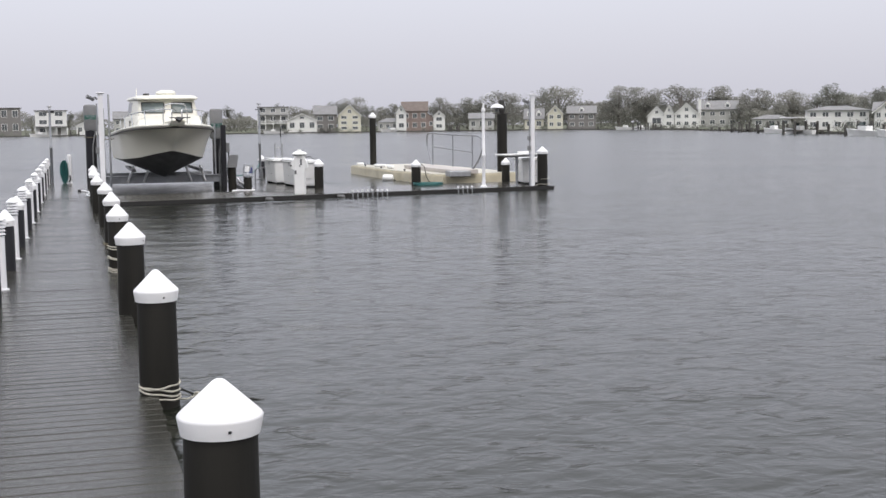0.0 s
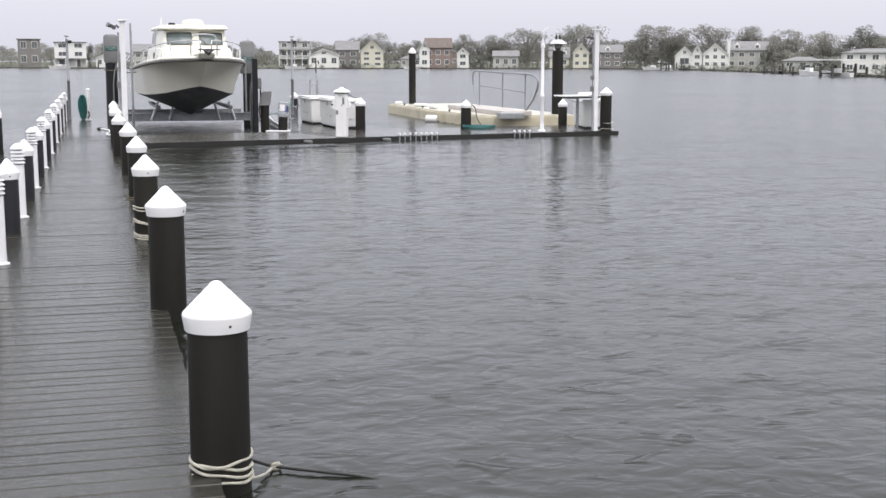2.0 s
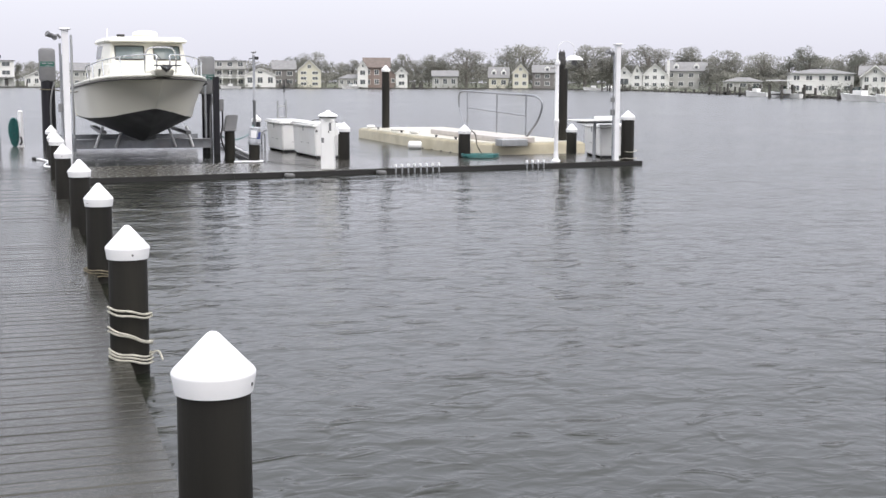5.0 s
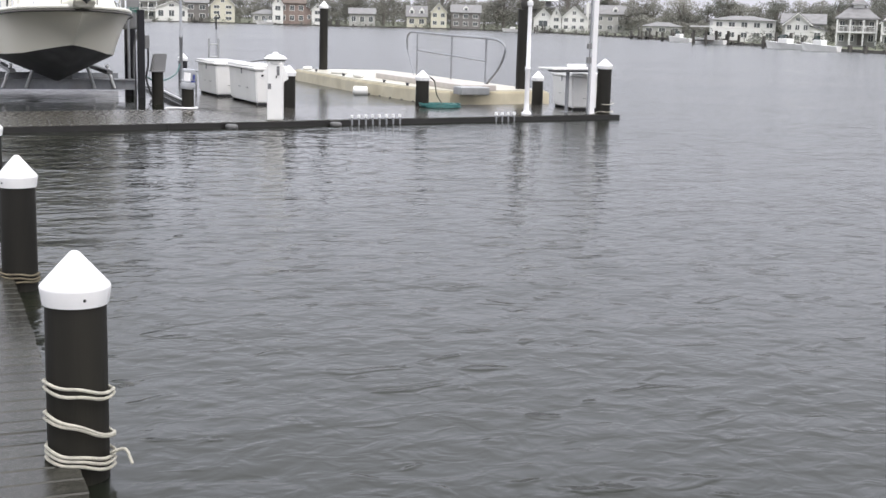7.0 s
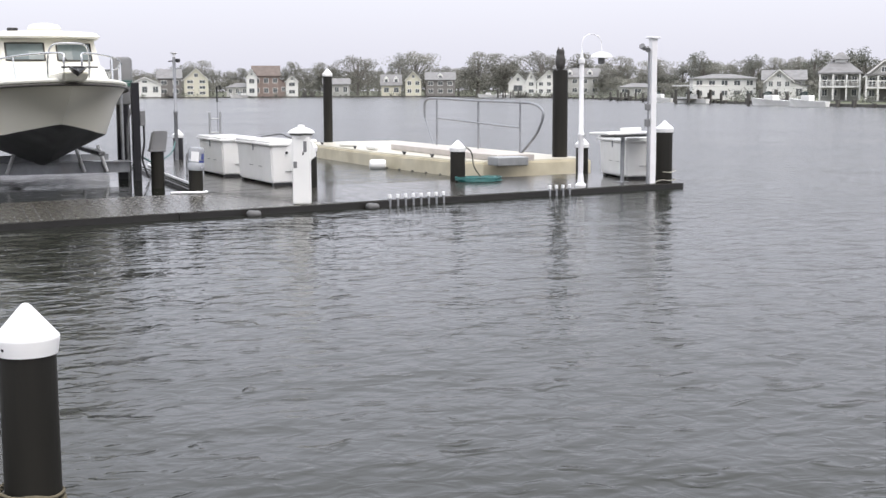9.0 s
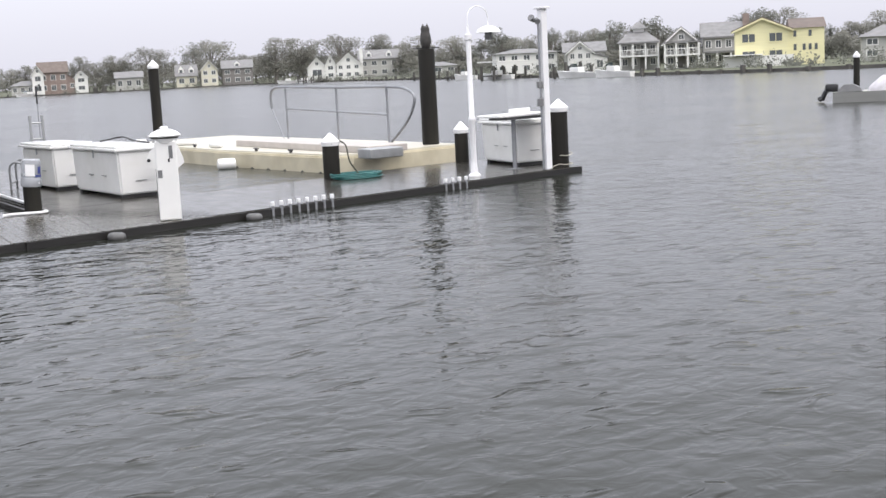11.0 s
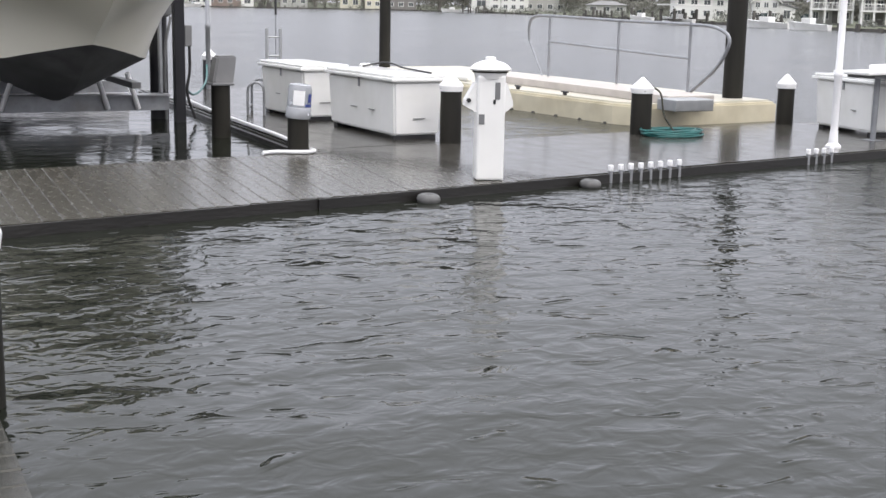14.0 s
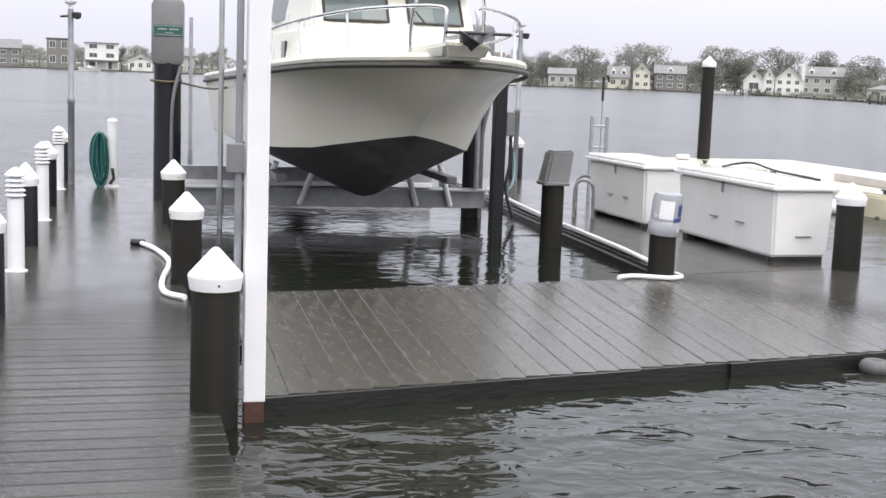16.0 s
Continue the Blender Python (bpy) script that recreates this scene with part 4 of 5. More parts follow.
# ---- boat ----
def boat():
    p = thing("motor_boat", "cream motor boat with white pilothouse, raised on a lift", "boat", pose(2.1, 31.15, 0, 0, 0, 1.8))
    U = [0.0, 0.08, 0.18, 0.3, 0.45, 0.6, 0.8, 1.0, 1.25, 1.45, 1.7, 1.95, 2.2, 2.5, 2.8, 3.2, 3.6, 4.2, 5.0, 6.2, 7.4]
    def at(u, us, vs):
        r_ = min(0.3, u, 7.4 - u)
        return float(np.mean(np.interp(u + np.linspace(-r_, r_, 9), us, vs)))
    def keel(u):
        return at(u, [0, 0.25, 0.6, 1.0, 1.25, 1.7, 2.2, 2.8, 3.5, 7.4], [1.66, 1.5, 1.32, 1.17, 1.07, 0.76, 0.5, 0.35, 0.27, 0.27])
    def chine(u):
        return (float(np.interp(u, [0, 1.25, 1.45, 1.7, 1.95, 2.2, 2.5, 2.8, 3.2, 3.7, 5, 7.4], [0, 0, 0.21, 0.42, 0.6, 0.75, 0.88, 0.97, 1.05, 1.11, 1.15, 1.15])),
                keel(u) if u <= 1.25 else max(keel(u), float(np.interp(u, [1.25, 1.7, 2.2, 2.8, 3.7, 7.4], [keel(1.25), 0.955, 0.865, 0.825, 0.79, 0.755]))))
    def sheer(u):
        return (at(u, [0, 0.25, 0.6, 1.0, 1.7, 2.4, 3.2, 7.4], [0.1, 0.46, 0.75, 0.95, 1.15, 1.24, 1.28, 1.28]),
                at(u, [0, 1, 2, 3.5, 7.4], [1.71, 1.67, 1.61, 1.55, 1.45]))
    def side(u, t):
        (wc, zc), (ws, zs) = chine(u), sheer(u)
        flare = t + 0.09 * math.sin(math.pi * t) * (-1 + 1.25 * min(1, max(0, (u - 1.5) / 2)))
        return wc + (ws - wc) * flare, zc + (zs - zc) * t
    top, bot = bmesh.new(), bmesh.new()
    T = [0, 0.2, 0.4, 0.6, 0.8, 1.0]
    for s in (-1, 1):
        g = [[top.verts.new((s * side(u, t)[0], u, side(u, t)[1])) for t in T] for u in U]
        for i in range(len(U) - 1):
            for k in range(len(T) - 1):
                top.faces.new((g[i][k], g[i + 1][k], g[i + 1][k + 1], g[i][k + 1]))
        g = [[bot.verts.new((s * chine(u)[0] * t, u, keel(u) + (chine(u)[1] - keel(u)) * t)) for t in (0.0, 0.35, 0.7, 1.0)] for u in U if u >= 1.25]
        for i in range(len(g) - 1):
            for k in range(3):
                bot.faces.new((g[i][k], g[i + 1][k], g[i + 1][k + 1], g[i][k + 1]))
    u = U[-1]
    tr = [(-sheer(u)[0], sheer(u)[1]), (-chine(u)[0], chine(u)[1]), (0, keel(u)), (chine(u)[0], chine(u)[1]), (sheer(u)[0], sheer(u)[1])]
    top.faces.new([top.verts.new((x, u, z)) for x, z in tr])
    for b in (top, bot):
        bmesh.ops.remove_doubles(b, verts=b.verts, dist=0.002)
        bmesh.ops.recalc_face_normals(b, faces=b.faces)
    part("hull", top, HULL, p, "cream gelcoat hull sides", smooth=True)
    part("bottom", bot, BOTTOM, p, "black painted bottom", smooth=True)
    UU = [7.4 * (i / 40) ** 1.6 for i in range(41)]
    line = [(-sheer(u)[0] - 0.012, u - 0.012, sheer(u)[1] - 0.045) for u in UU[::-1]] + [(sheer(u)[0] + 0.012, u - 0.012, sheer(u)[1] - 0.045) for u in UU]
    part("rub_rail", tube(line, 0.022, 8), RUB, p, "dark rubber rub rail", smooth=True)
    line2 = [(-sheer(u)[0] + 0.02, u + 0.02, sheer(u)[1] + 0.02) for u in UU[::-1]] + [(sheer(u)[0] - 0.02, u + 0.02, sheer(u)[1] + 0.02) for u in UU]
    part("toe_rail", tube(line2, 0.035, 8), BOATW, p, smooth=True)
    dk = bmesh.new()
    rows = [[dk.verts.new((sheer(u)[0] * q, u + 0.01, sheer(u)[1] + 0.02 + 0.06 * (1 - q * q))) for q in (-0.98, -0.5, 0, 0.5, 0.98)] for u in UU[2:]]
    for a, b in zip(rows, rows[1:]):
        for k in range(4):
            dk.faces.new((a[k], a[k + 1], b[k + 1], b[k]))
    bmesh.ops.recalc_face_normals(dk, faces=dk.faces)
    part("deck", dk, BOATW, p, smooth=True)
    # trunk cabin and pilothouse
    def loft(rings):
        bm = bmesh.new()
        R = [[bm.verts.new(q) for q in r] for r in rings]
        n = len(R[0])
        for a, b in zip(R, R[1:]):
            for i in range(n):
                bm.faces.new((a[i], a[(i + 1) % n], b[(i + 1) % n], b[i]))
        bm.faces.new(R[0][::-1]), bm.faces.new(R[-1])
        bmesh.ops.recalc_face_normals(bm, faces=bm.faces)
        bmesh.ops.bevel(bm, geom=list(bm.edges), offset=0.03, segments=3, affect="EDGES")
        return bm
    def ring(z, y0, y1, w0, w1, n=0.35):
        return [(-w0, y0 + 0.18, z), (-w0 * 0.45, y0, z), (w0 * 0.45, y0, z), (w0, y0 + 0.18, z), (w1, y0 + 0.9, z), (w1, y1, z), (-w1, y1, z), (-w1, y0 + 0.9, z)]
    part("trunk_cabin", loft([ring(1.55, 1.15, 5.0, 0.86, 1.0), ring(1.98, 1.75, 5.0, 0.8, 0.94)]), BOATW, p, smooth=True)
    part("pilothouse", loft([ring(1.95, 1.9, 4.2, 0.8, 0.9), ring(2.44, 2.2, 4.2, 0.74, 0.84)]), BOATW, p, smooth=True)
    part("roof", loft([ring(2.42, 1.92, 4.7, 0.82, 0.9), ring(2.5, 1.98, 4.7, 0.8, 0.88), ring(2.54, 2.15, 4.6, 0.7, 0.8)]), BOATW, p, smooth=True)
    for x0, x1 in ((-0.68, -0.1), (0.1, 0.66)):
        bm = bmesh.new()
        def pt(x, z, off=0.012):
            k = (z - 1.95) / 0.49
            w = 0.8 - 0.06 * k
            y = 1.9 + 0.3 * k + (0.0 if abs(x) <= w * 0.45 else 0.18 * (abs(x) - w * 0.45) / (w * 0.55))
            return (x, y - off, z)
        xs = np.linspace(x0, x1, 8)
        a = [bm.verts.new(pt(x, 2.06)) for x in xs]
        b = [bm.verts.new(pt(x, 2.34)) for x in xs]
        for i in range(7):
            bm.faces.new((a[i], a[i + 1], b[i + 1], b[i]))
        w_ = part("windscreen", bm, BOATGLASS, p, "tinted windscreen pane")
        rim = [pt(x, 2.06, 0.016) for x in xs] + [pt(x, 2.34, 0.016) for x in xs[::-1]]
        part("window_frame", tube(rim, 0.014, 6, None, True), RUB, w_)
    part("wiper", tube([(0.25, 1.91, 2.05), (0.12, 1.93, 2.2)], 0.008), BLACK, p)
    for s in (-1, 1):
        bm = bmesh.new()
        q = [(s * 0.853, 2.95, 2.08), (s * 0.905, 3.9, 2.08), (s * 0.87, 3.9, 2.36), (s * 0.83, 3.05, 2.36)]
        bm.faces.new([bm.verts.new((x + s * 0.02, y, z)) for x, y, z in q])
        part("side_window", bm, GLASS, p, "dark side window")
        part("port_light", box(s * 0.975 - 0.012, s * 0.975 + 0.012, 2.5, 2.72, 1.7, 1.86, 0.004), GLASS, p, "dark oval port light")
    part("radar_dome", lathe([(0.2, 2.55), (0.27, 2.57), (0.28, 2.62), (0.24, 2.68), (0.12, 2.71), (0, 2.715)], 24), BOATW, p, "white radar dome", smooth=True).matrix_local = pose(0.05, 3.0, -0.01)
    part("horn", box(-0.62, -0.46, 2.3, 2.42, 2.53, 2.59, 0.015), BLACK, p)
    part("antenna", tube([(-0.7, 3.6, 2.5), (-0.68, 3.75, 2.75)], 0.012), BOATW, p)
    # bow rail, pulpit and anchor
    for s in (-1, 1):
        top_l = [(s * (sheer(u)[0] - 0.08), u, sheer(u)[1] + h) for u, h in ((3.6, 0.12), (3.2, 0.34), (2.4, 0.36), (1.6, 0.38), (0.9, 0.4), (0.45, 0.42))] + [(s * 0.16, 0.0, 2.12), (s * 0.13, -0.08, 2.02), (s * 0.13, -0.05, 1.76)]
        part("bow_rail", tube(smooth_path(top_l, 4), 0.015, 8), CHROME, p, "stainless bow rail", smooth=True)
        for u in (0.75, 1.5, 2.3, 3.1):
            w, z = sheer(u)
            part("stanchion", tube([(s * (w - 0.1), u - 0.06, z + 0.02), (s * (w - 0.08), u + 0.06, z + 0.39)], 0.012, 8), CHROME, p)
        part("cleat", box(s * 0.4 - 0.02, s * 0.4 + 0.02, 0.75, 0.92, 1.73, 1.77, 0.006), CHROME, p)
    part("pulpit_arch", tube(smooth_path([(-0.3, 0.35, 1.74), (-0.3, 0.3, 2.05), (-0.24, 0.22, 2.24), (0.0, 0.18, 2.27), (0.24, 0.22, 2.24), (0.3, 0.3, 2.05), (0.3, 0.35, 1.74)], 5), 0.015, 8), CHROME, p, smooth=True)
    part("pulpit", loft([[(-0.26, 0.6, 1.69), (-0.16, -0.18, 1.71), (0.16, -0.18, 1.71), (0.26, 0.6, 1.69)], [(-0.28, 0.6, 1.8), (-0.2, -0.3, 1.84), (0.2, -0.3, 1.84), (0.28, 0.6, 1.8)]]), BOATW, p, smooth=True)
    anc = part("anchor", tube([(0.02, 0.35, 1.82), (0.02, -0.15, 1.83), (0.02, -0.42, 1.78)], 0.02), GALV, p, "dark galvanised plough anchor on the bow")
    anc.matrix_local = pose(0, -0.02, 0.07)
    bm = bmesh.new()
    tip, l, r, b = bm.verts.new((0.04, -0.1, 1.68)), bm.verts.new((-0.13, -0.42, 1.86)), bm.verts.new((0.17, -0.42, 1.86)), bm.verts.new((0.02, -0.48, 1.76))
    t2 = bm.verts.new((0.02, -0.3, 1.83))
    for q in ((tip, l, b), (tip, b, r), (l, t2, b), (b, t2, r), (tip, t2, l), (tip, r, t2)):
        bm.faces.new(q)
    bmesh.ops.recalc_face_normals(bm, faces=bm.faces)
    part("fluke", bm, BLACK, anc)
    part("stock", tube([(-0.22, -0.38, 1.84), (0.3, -0.38, 1.84)], 0.012), BLACK, anc)
    part("roller", box(-0.05, 0.09, -0.3, -0.16, 1.76, 1.86, 0.02), BLACK, anc)


boat()


# ---- float with gangway ----
fl = thing("swim_float", "low sand-coloured floating dock beyond the finger dock", "float", pose(0, 0, 0))
bm = prism([(9.75, 33.05), (12.25, 33.35), (12.0, 43.3), (9.25, 43.3), (9.2, 37.5), (9.5, 33.6)], -0.3, 0.2)
bmesh.ops.bevel(bm, geom=[e for e in bm.edges if all(v.co.z > 0 for v in e.verts)], offset=0.03, segments=2, affect="EDGES")
part("shell", bm, SAND, fl)
part("deck_sheet", prism([(9.82, 33.12), (12.17, 33.42), (11.95, 43.2), (9.33, 43.2), (9.28, 37.5), (9.58, 33.65)], 0.2, 0.225), FLOATTOP, fl)
for k in range(7):
    part("drain_stub", lathe([(0.035, -0.02), (0.035, 0.03), (0.0, 0.03)], 10), BULK, fl).matrix_local = pose(9.5 - 0.05 * k, 33.75 + 0.6 * k, -0.1, 0, -90, 0)
gw = thing("gangway", "pale gangway with one bent metal handrail, lying on the float", "gangway", pose(0, 0, 0.226))
part("walkway", box(9.98, 10.78, 32.95, 38.4, 0.0, 0.12, 0.01), WALK, gw)
part("step", box(9.78, 10.42, 32.5, 32.93, -0.06, 0.1, 0.012), ALU, gw, "grey metal step flap")
rl = [(10.72, 38.15, 0.72), (10.7, 38.12, 0.98), (10.69, 37.95, 1.12), (10.68, 37.4, 1.15), (10.76, 35.4, 1.11), (10.84, 33.7, 1.09), (10.88, 33.1, 1.05), (10.92, 32.87, 0.88), (10.9, 33.1, 0.5), (10.84, 33.65, 0.08)]
part("handrail", tube(smooth_path(rl, 5), 0.026, 9), GALV, gw, "bent metal handrail", smooth=True)
part("mid_rail", tube([(10.69, 37.4, 0.72), (10.83, 33.65, 0.6)], 0.02, 8), GALV, gw)
for x, y in ((10.69, 37.4), (10.76, 35.4), (10.83, 33.65)):
    part("rail_post", tube([(x, y, 0.1), (x, y, 1.12)], 0.022, 8), GALV, gw)
part("brace", tube([(10.72, 38.15, 0.72), (10.7, 37.6, 0.1)], 0.015, 8), GALV, gw)


def roll(x, y, z, rz, l, r, m_, name, label):
    bm = lathe([(r * 0.4, -l / 2), (r * 0.9, -l / 2 + 0.02), (r, -l / 2 + 0.06), (r, l / 2 - 0.06), (r * 0.9, l / 2 - 0.02), (r * 0.4, l / 2)], 18)
    return single(name, bm, m_, label, "fender", pose(x, y, z, 90, 0, rz), "loose fenders", smooth=True)


roll(9.0, 36.66, 0.0, 70, 0.36, 0.11, WHITE, "boat_fender", "white cylindrical fender afloat beside the float")
roll(9.5, 38.3, 0.29, 20, 0.36, 0.065, WHITE, "boat_fender", "small white fender lying on the float")
roll(9.45, 42.6, 0.275, 80, 0.26, 0.05, WHITE, "boat_fender", "white fender lying at the float's far corner")
roll(9.6, 40.2, 0.28, 40, 0.5, 0.055, WHITE, "boat_fender", "small white fender lying on the float")
for x, y in ((9.42, 36.2), (9.5, 34.9), (9.4, 39.2), (9.4, 41.6)):
    c = thing("dock_cleat", "small dark cleat on the float's edge", "cleat", pose(x, y, 0.225), group="float cleats")
    part("horn", tube([(0, -0.09, 0.05), (0, 0.09, 0.05)], 0.014), BLACK, c)
    part("foot", box(-0.02, 0.02, -0.03, 0.03, 0, 0.05, 0.004), BLACK, c)

# launch tied to a pile out in the bay
def launch():
    p = thing("moored_launch", "grey open launch with a black outboard, tied to a pile", "boat", pose(31.25, 40.9, SEA, 0, 0, -51) @ Matrix.Diagonal((0.8, 0.8, 0.64, 1)))
    bm = bmesh.new()
    rows = []
    for u, w, s_ in ((0, 0.85, 0.5), (0.4, 0.95, 0.5), (2.5, 1.05, 0.52), (4.5, 1.0, 0.6), (6.2, 0.65, 0.78), (7.4, 0.04, 0.95)):
        rows.append([bm.verts.new(q) for q in ((u, -w, s_), (u - 0.05 * u, -w * 0.8, -0.15), (u - 0.05 * u, w * 0.8, -0.15), (u, w, s_), (u, w * 0.9, s_ - 0.02), (u, -w * 0.9, s_ - 0.02))])
    for a, b in zip(rows, rows[1:]):
        for i in range(6):
            bm.faces.new((a[i], a[(i + 1) % 6], b[(i + 1) % 6], b[i]))
    bm.faces.new(rows[0]), bm.faces.new(rows[-1])
    bmesh.ops.recalc_face_normals(bm, faces=bm.faces)
    part("hull", bm, WALLG, p)
    m = part("outboard", box(-0.3, 0.2, -0.2, 0.2, 0.5, 0.9, 0.1), BLACK, p, "black outboard motor tilted up", smooth=True)
    part("leg", tube([(-0.05, 0, 0.75), (-0.28, 0, 0.5), (-0.42, 0, 0.12)], 0.1, 8), BLACK, m)
    part("propeller", tube([(-0.5, -0.16, 0.2), (-0.46, 0.0, 0.12), (-0.5, 0.16, 0.22)], 0.09, 8), BLACK, m)
    part("engine_cover", slab([(0.15, 0.5), (1.1, 0.5), (1.0, 0.68), (0.75, 0.85), (0.4, 0.85)], -0.55, 0.55), GREYP, p, "grey engine cover")
    bm = lathe([(0.5, 0.5), (0.52, 0.7), (0.36, 1.0), (0.2, 1.2), (0.0, 1.25)], 12)
    for v in bm.verts:
        v.co += Vector((1.7 + 0.25 * v.co.z, 0, 0)) + 0.12 * noise.noise_vector(v.co * 3)
    part("canvas_bundle", bm, CANVAS, p, "pale bundled canvas", smooth=True)
    part("cabin", slab([(2.9, 0.5), (5.6, 0.55), (5.4, 1.0), (3.4, 1.12), (2.9, 1.12)], -0.8, 0.8), WHITE, p)
    part("cabin_top", box(2.6, 5.4, -0.88, 0.88, 1.121, 1.19, 0.03), CAPW, p)
    part("windscreen", slab([(2.75, 1.19), (3.3, 1.19), (3.1, 1.6), (2.85, 1.6)], -0.7, 0.7), WHITE, p)
    part("cabin_window", box(3.6, 5.0, -0.815, -0.8, 0.72, 0.92, 0), GLASS, p)


launch()
make_pile(0.1, 1.45, PILE, "dark pile with a white cap beside a moored launch").matrix_world = pose(32.68, 41.15, 0)


# ---- low landing beside the pier ----
def landing():
    p = thing("fender_post", "dark timber fender post with a stub beam in the water", "post")
    part("post", lathe([(0.045, BED), (0.045, 0.88), (0.03, 0.9), (0, 0.9)], 10), PILE, p)
    part("beam", box(-0.2, 0.12, 0.06, 0.3, -0.35, 0.42, 0.02), BEAM, p)
    p.matrix_world = pose(-2.42, 27.2, 0)
    make_pile(0.05, 0.72, WRAP, "thin black pile with a pale cap beside the landing").matrix_world = pose(-2.27, 27.7, 0)
    d = thing("jet_dock", "low cream float moored to a dark fender post", "float")
    part("hull", box(-1.9, 0.0, 0.0, 1.1, -0.28, 0.06, 0.05), BEAM, d, "dark wet float hull")
    part("top", box(-1.9, 0.0, 0.02, 1.08, 0.064, 0.3, 0.06), FLOATTOP, d)
    d.matrix_world = pose(-2.72, 27.3, 0)


landing()


# ---- houses on the far shore ----
NEAR_ROW = 0.86


def house(name, x, y, w, top, d, style, wall, roof, storeys, cols, label, turn=0.0, porch=0, dormers=0, chimney=False, wing=0.0, trim=None, eave=None, annex=0.0):
    """A house with its front towards the bay: w wide, d deep, its ridge at height top."""
    yaw = -math.degrees(math.atan2(x, y - 8)) + turn
    if 100 < x < 125 and y < 180:   # the row close to the near bulkhead
        x, y, w, d, top = -0.4 + NEAR_ROW * (x + 0.4), 12 + NEAR_ROW * (y - 12), w * NEAR_ROW, d * NEAR_ROW, 1.6 + NEAR_ROW * (top - 1.6)
        eave, annex, wing = eave and 1.3 + NEAR_ROW * (eave - 1.3), annex * NEAR_ROW, wing * NEAR_ROW
    p = thing(name, label, "house", pose(x, y, 0.3, 0, 0, yaw), group="far shore houses")
    H = top - 0.3
    rise = 0.0 if style == "flat" else min(H * 0.36, w * 0.42) if style == "gable" else min(H * 0.34, d * 0.4)
    e = H - rise if eave is None else eave
    rise = H - e
    trim = trim or WALLW
    if style == "gable":
        part("wall", slab([(-w / 2, -0.3), (w / 2, -0.3), (w / 2, e), (0, H - 0.06), (-w / 2, e)], 0, d), wall, p)
        for s in (-1, 1):
            q = [(s * (w / 2 + 0.35), e - rise * 0.7 / w), (0, H), (0, H + 0.16), (s * (w / 2 + 0.35), e + 0.16 - rise * 0.7 / w)]
            part("roof_slope", slab(q, -0.35, d + 0.3), roof, p)
            part("bargeboard", slab([(s * (w / 2 + 0.36), e - 0.12 - rise * 0.7 / w), (0, H - 0.12), (0, H + 0.05), (s * (w / 2 + 0.36), e + 0.05 - rise * 0.7 / w)], -0.42, -0.352), trim, p)
    elif style == "side":
        part("wall", box(-w / 2, w / 2, 0, d, -0.3, e, 0), wall, p)
        for s in (-1, 1):
            part("gable_wall", prism([(0.0, e), (d, e), (d / 2, H - 0.08)], -0.12, 0.0), wall, p).matrix_local = Matrix(((0, 0, s, s * w / 2), (1, 0, 0, 0), (0, 1, 0, 0), (0, 0, 0, 1)))
            bm = bmesh.new()
            y0 = -0.4 if s < 0 else d + 0.4
            a = [(-w / 2 - 0.3, y0, e - 0.05), (w / 2 + 0.3, y0, e - 0.05), (w / 2 + 0.3, d / 2, H), (-w / 2 - 0.3, d / 2, H)]
            vs = [bm.verts.new(q) for q in a] + [bm.verts.new((q[0], q[1], q[2] + 0.17)) for q in a]
            for f in ((0, 1, 2, 3), (7, 6, 5, 4), (0, 4, 5, 1), (1, 5, 6, 2), (2, 6, 7, 3), (3, 7, 4, 0)):
                bm.faces.new([vs[i] for i in f])
            bmesh.ops.recalc_face_normals(bm, faces=bm.faces)
            part("roof_slope", bm, roof, p)
    elif style == "hip":
        part("wall", box(-w / 2, w / 2, 0, d, -0.3, e, 0), wall, p)
        bm = bmesh.new()
        lo = [bm.verts.new(q) for q in ((-w / 2 - 0.4, -0.4, e), (w / 2 + 0.4, -0.4, e), (w / 2 + 0.4, d + 0.4, e), (-w / 2 - 0.4, d + 0.4, e))]
        hi = [bm.verts.new((-w / 6, d / 2, H)), bm.verts.new((w / 6, d / 2, H))]
        for f in ((lo[0], lo[1], hi[1], hi[0]), (lo[1], lo[2], hi[1]), (lo[2], lo[3], hi[0], hi[1]), (lo[3], lo[0], hi[0]), (lo[3], lo[2], lo[1], lo[0])):
            bm.faces.new(f)
        bmesh.ops.recalc_face_normals(bm, faces=bm.faces)
        part("roof", bm, roof, p)
    else:
        part("wall", box(-w / 2, w / 2, 0, d, -0.3, H - 0.2, 0), wall, p)
        part("roof", box(-w / 2 - 0.25, w / 2 + 0.25, -0.3, d + 0.25, H - 0.2, H, 0), roof, p)
    sh = e / storeys
    def window(cx, cz, ww, wh, yy=0.0):
        f = part("window", box(cx - ww / 2 - 0.1, cx + ww / 2 + 0.1, yy - 0.06, yy + 0.02, cz - wh / 2 - 0.1, cz + wh / 2 + 0.1, 0), trim, p)
        part("pane", box(cx - ww / 2, cx - 0.03, yy - 0.075, yy - 0.062, cz - wh / 2, cz + wh / 2, 0), HOUSEGLASS, f)
        part("pane", box(cx + 0.03, cx + ww / 2, yy - 0.075, yy - 0.062, cz - wh / 2, cz + wh / 2, 0), HOUSEGLASS, f)
    for s_ in range(storeys):
        for c in range(cols):
            if porch and s_ == 0 and c == cols // 2:
                part("door", box(-w / 2 + (c + 0.5) * w / cols - 0.4, -w / 2 + (c + 0.5) * w / cols + 0.4, -0.05, 0.02, 0.0, min(2.0, sh * 0.85), 0), DARKWALL, p)
                continue
            window(-w / 2 + (c + 0.5) * w / cols, sh * (s_ + 0.55), w / cols * 0.46, sh * 0.46)
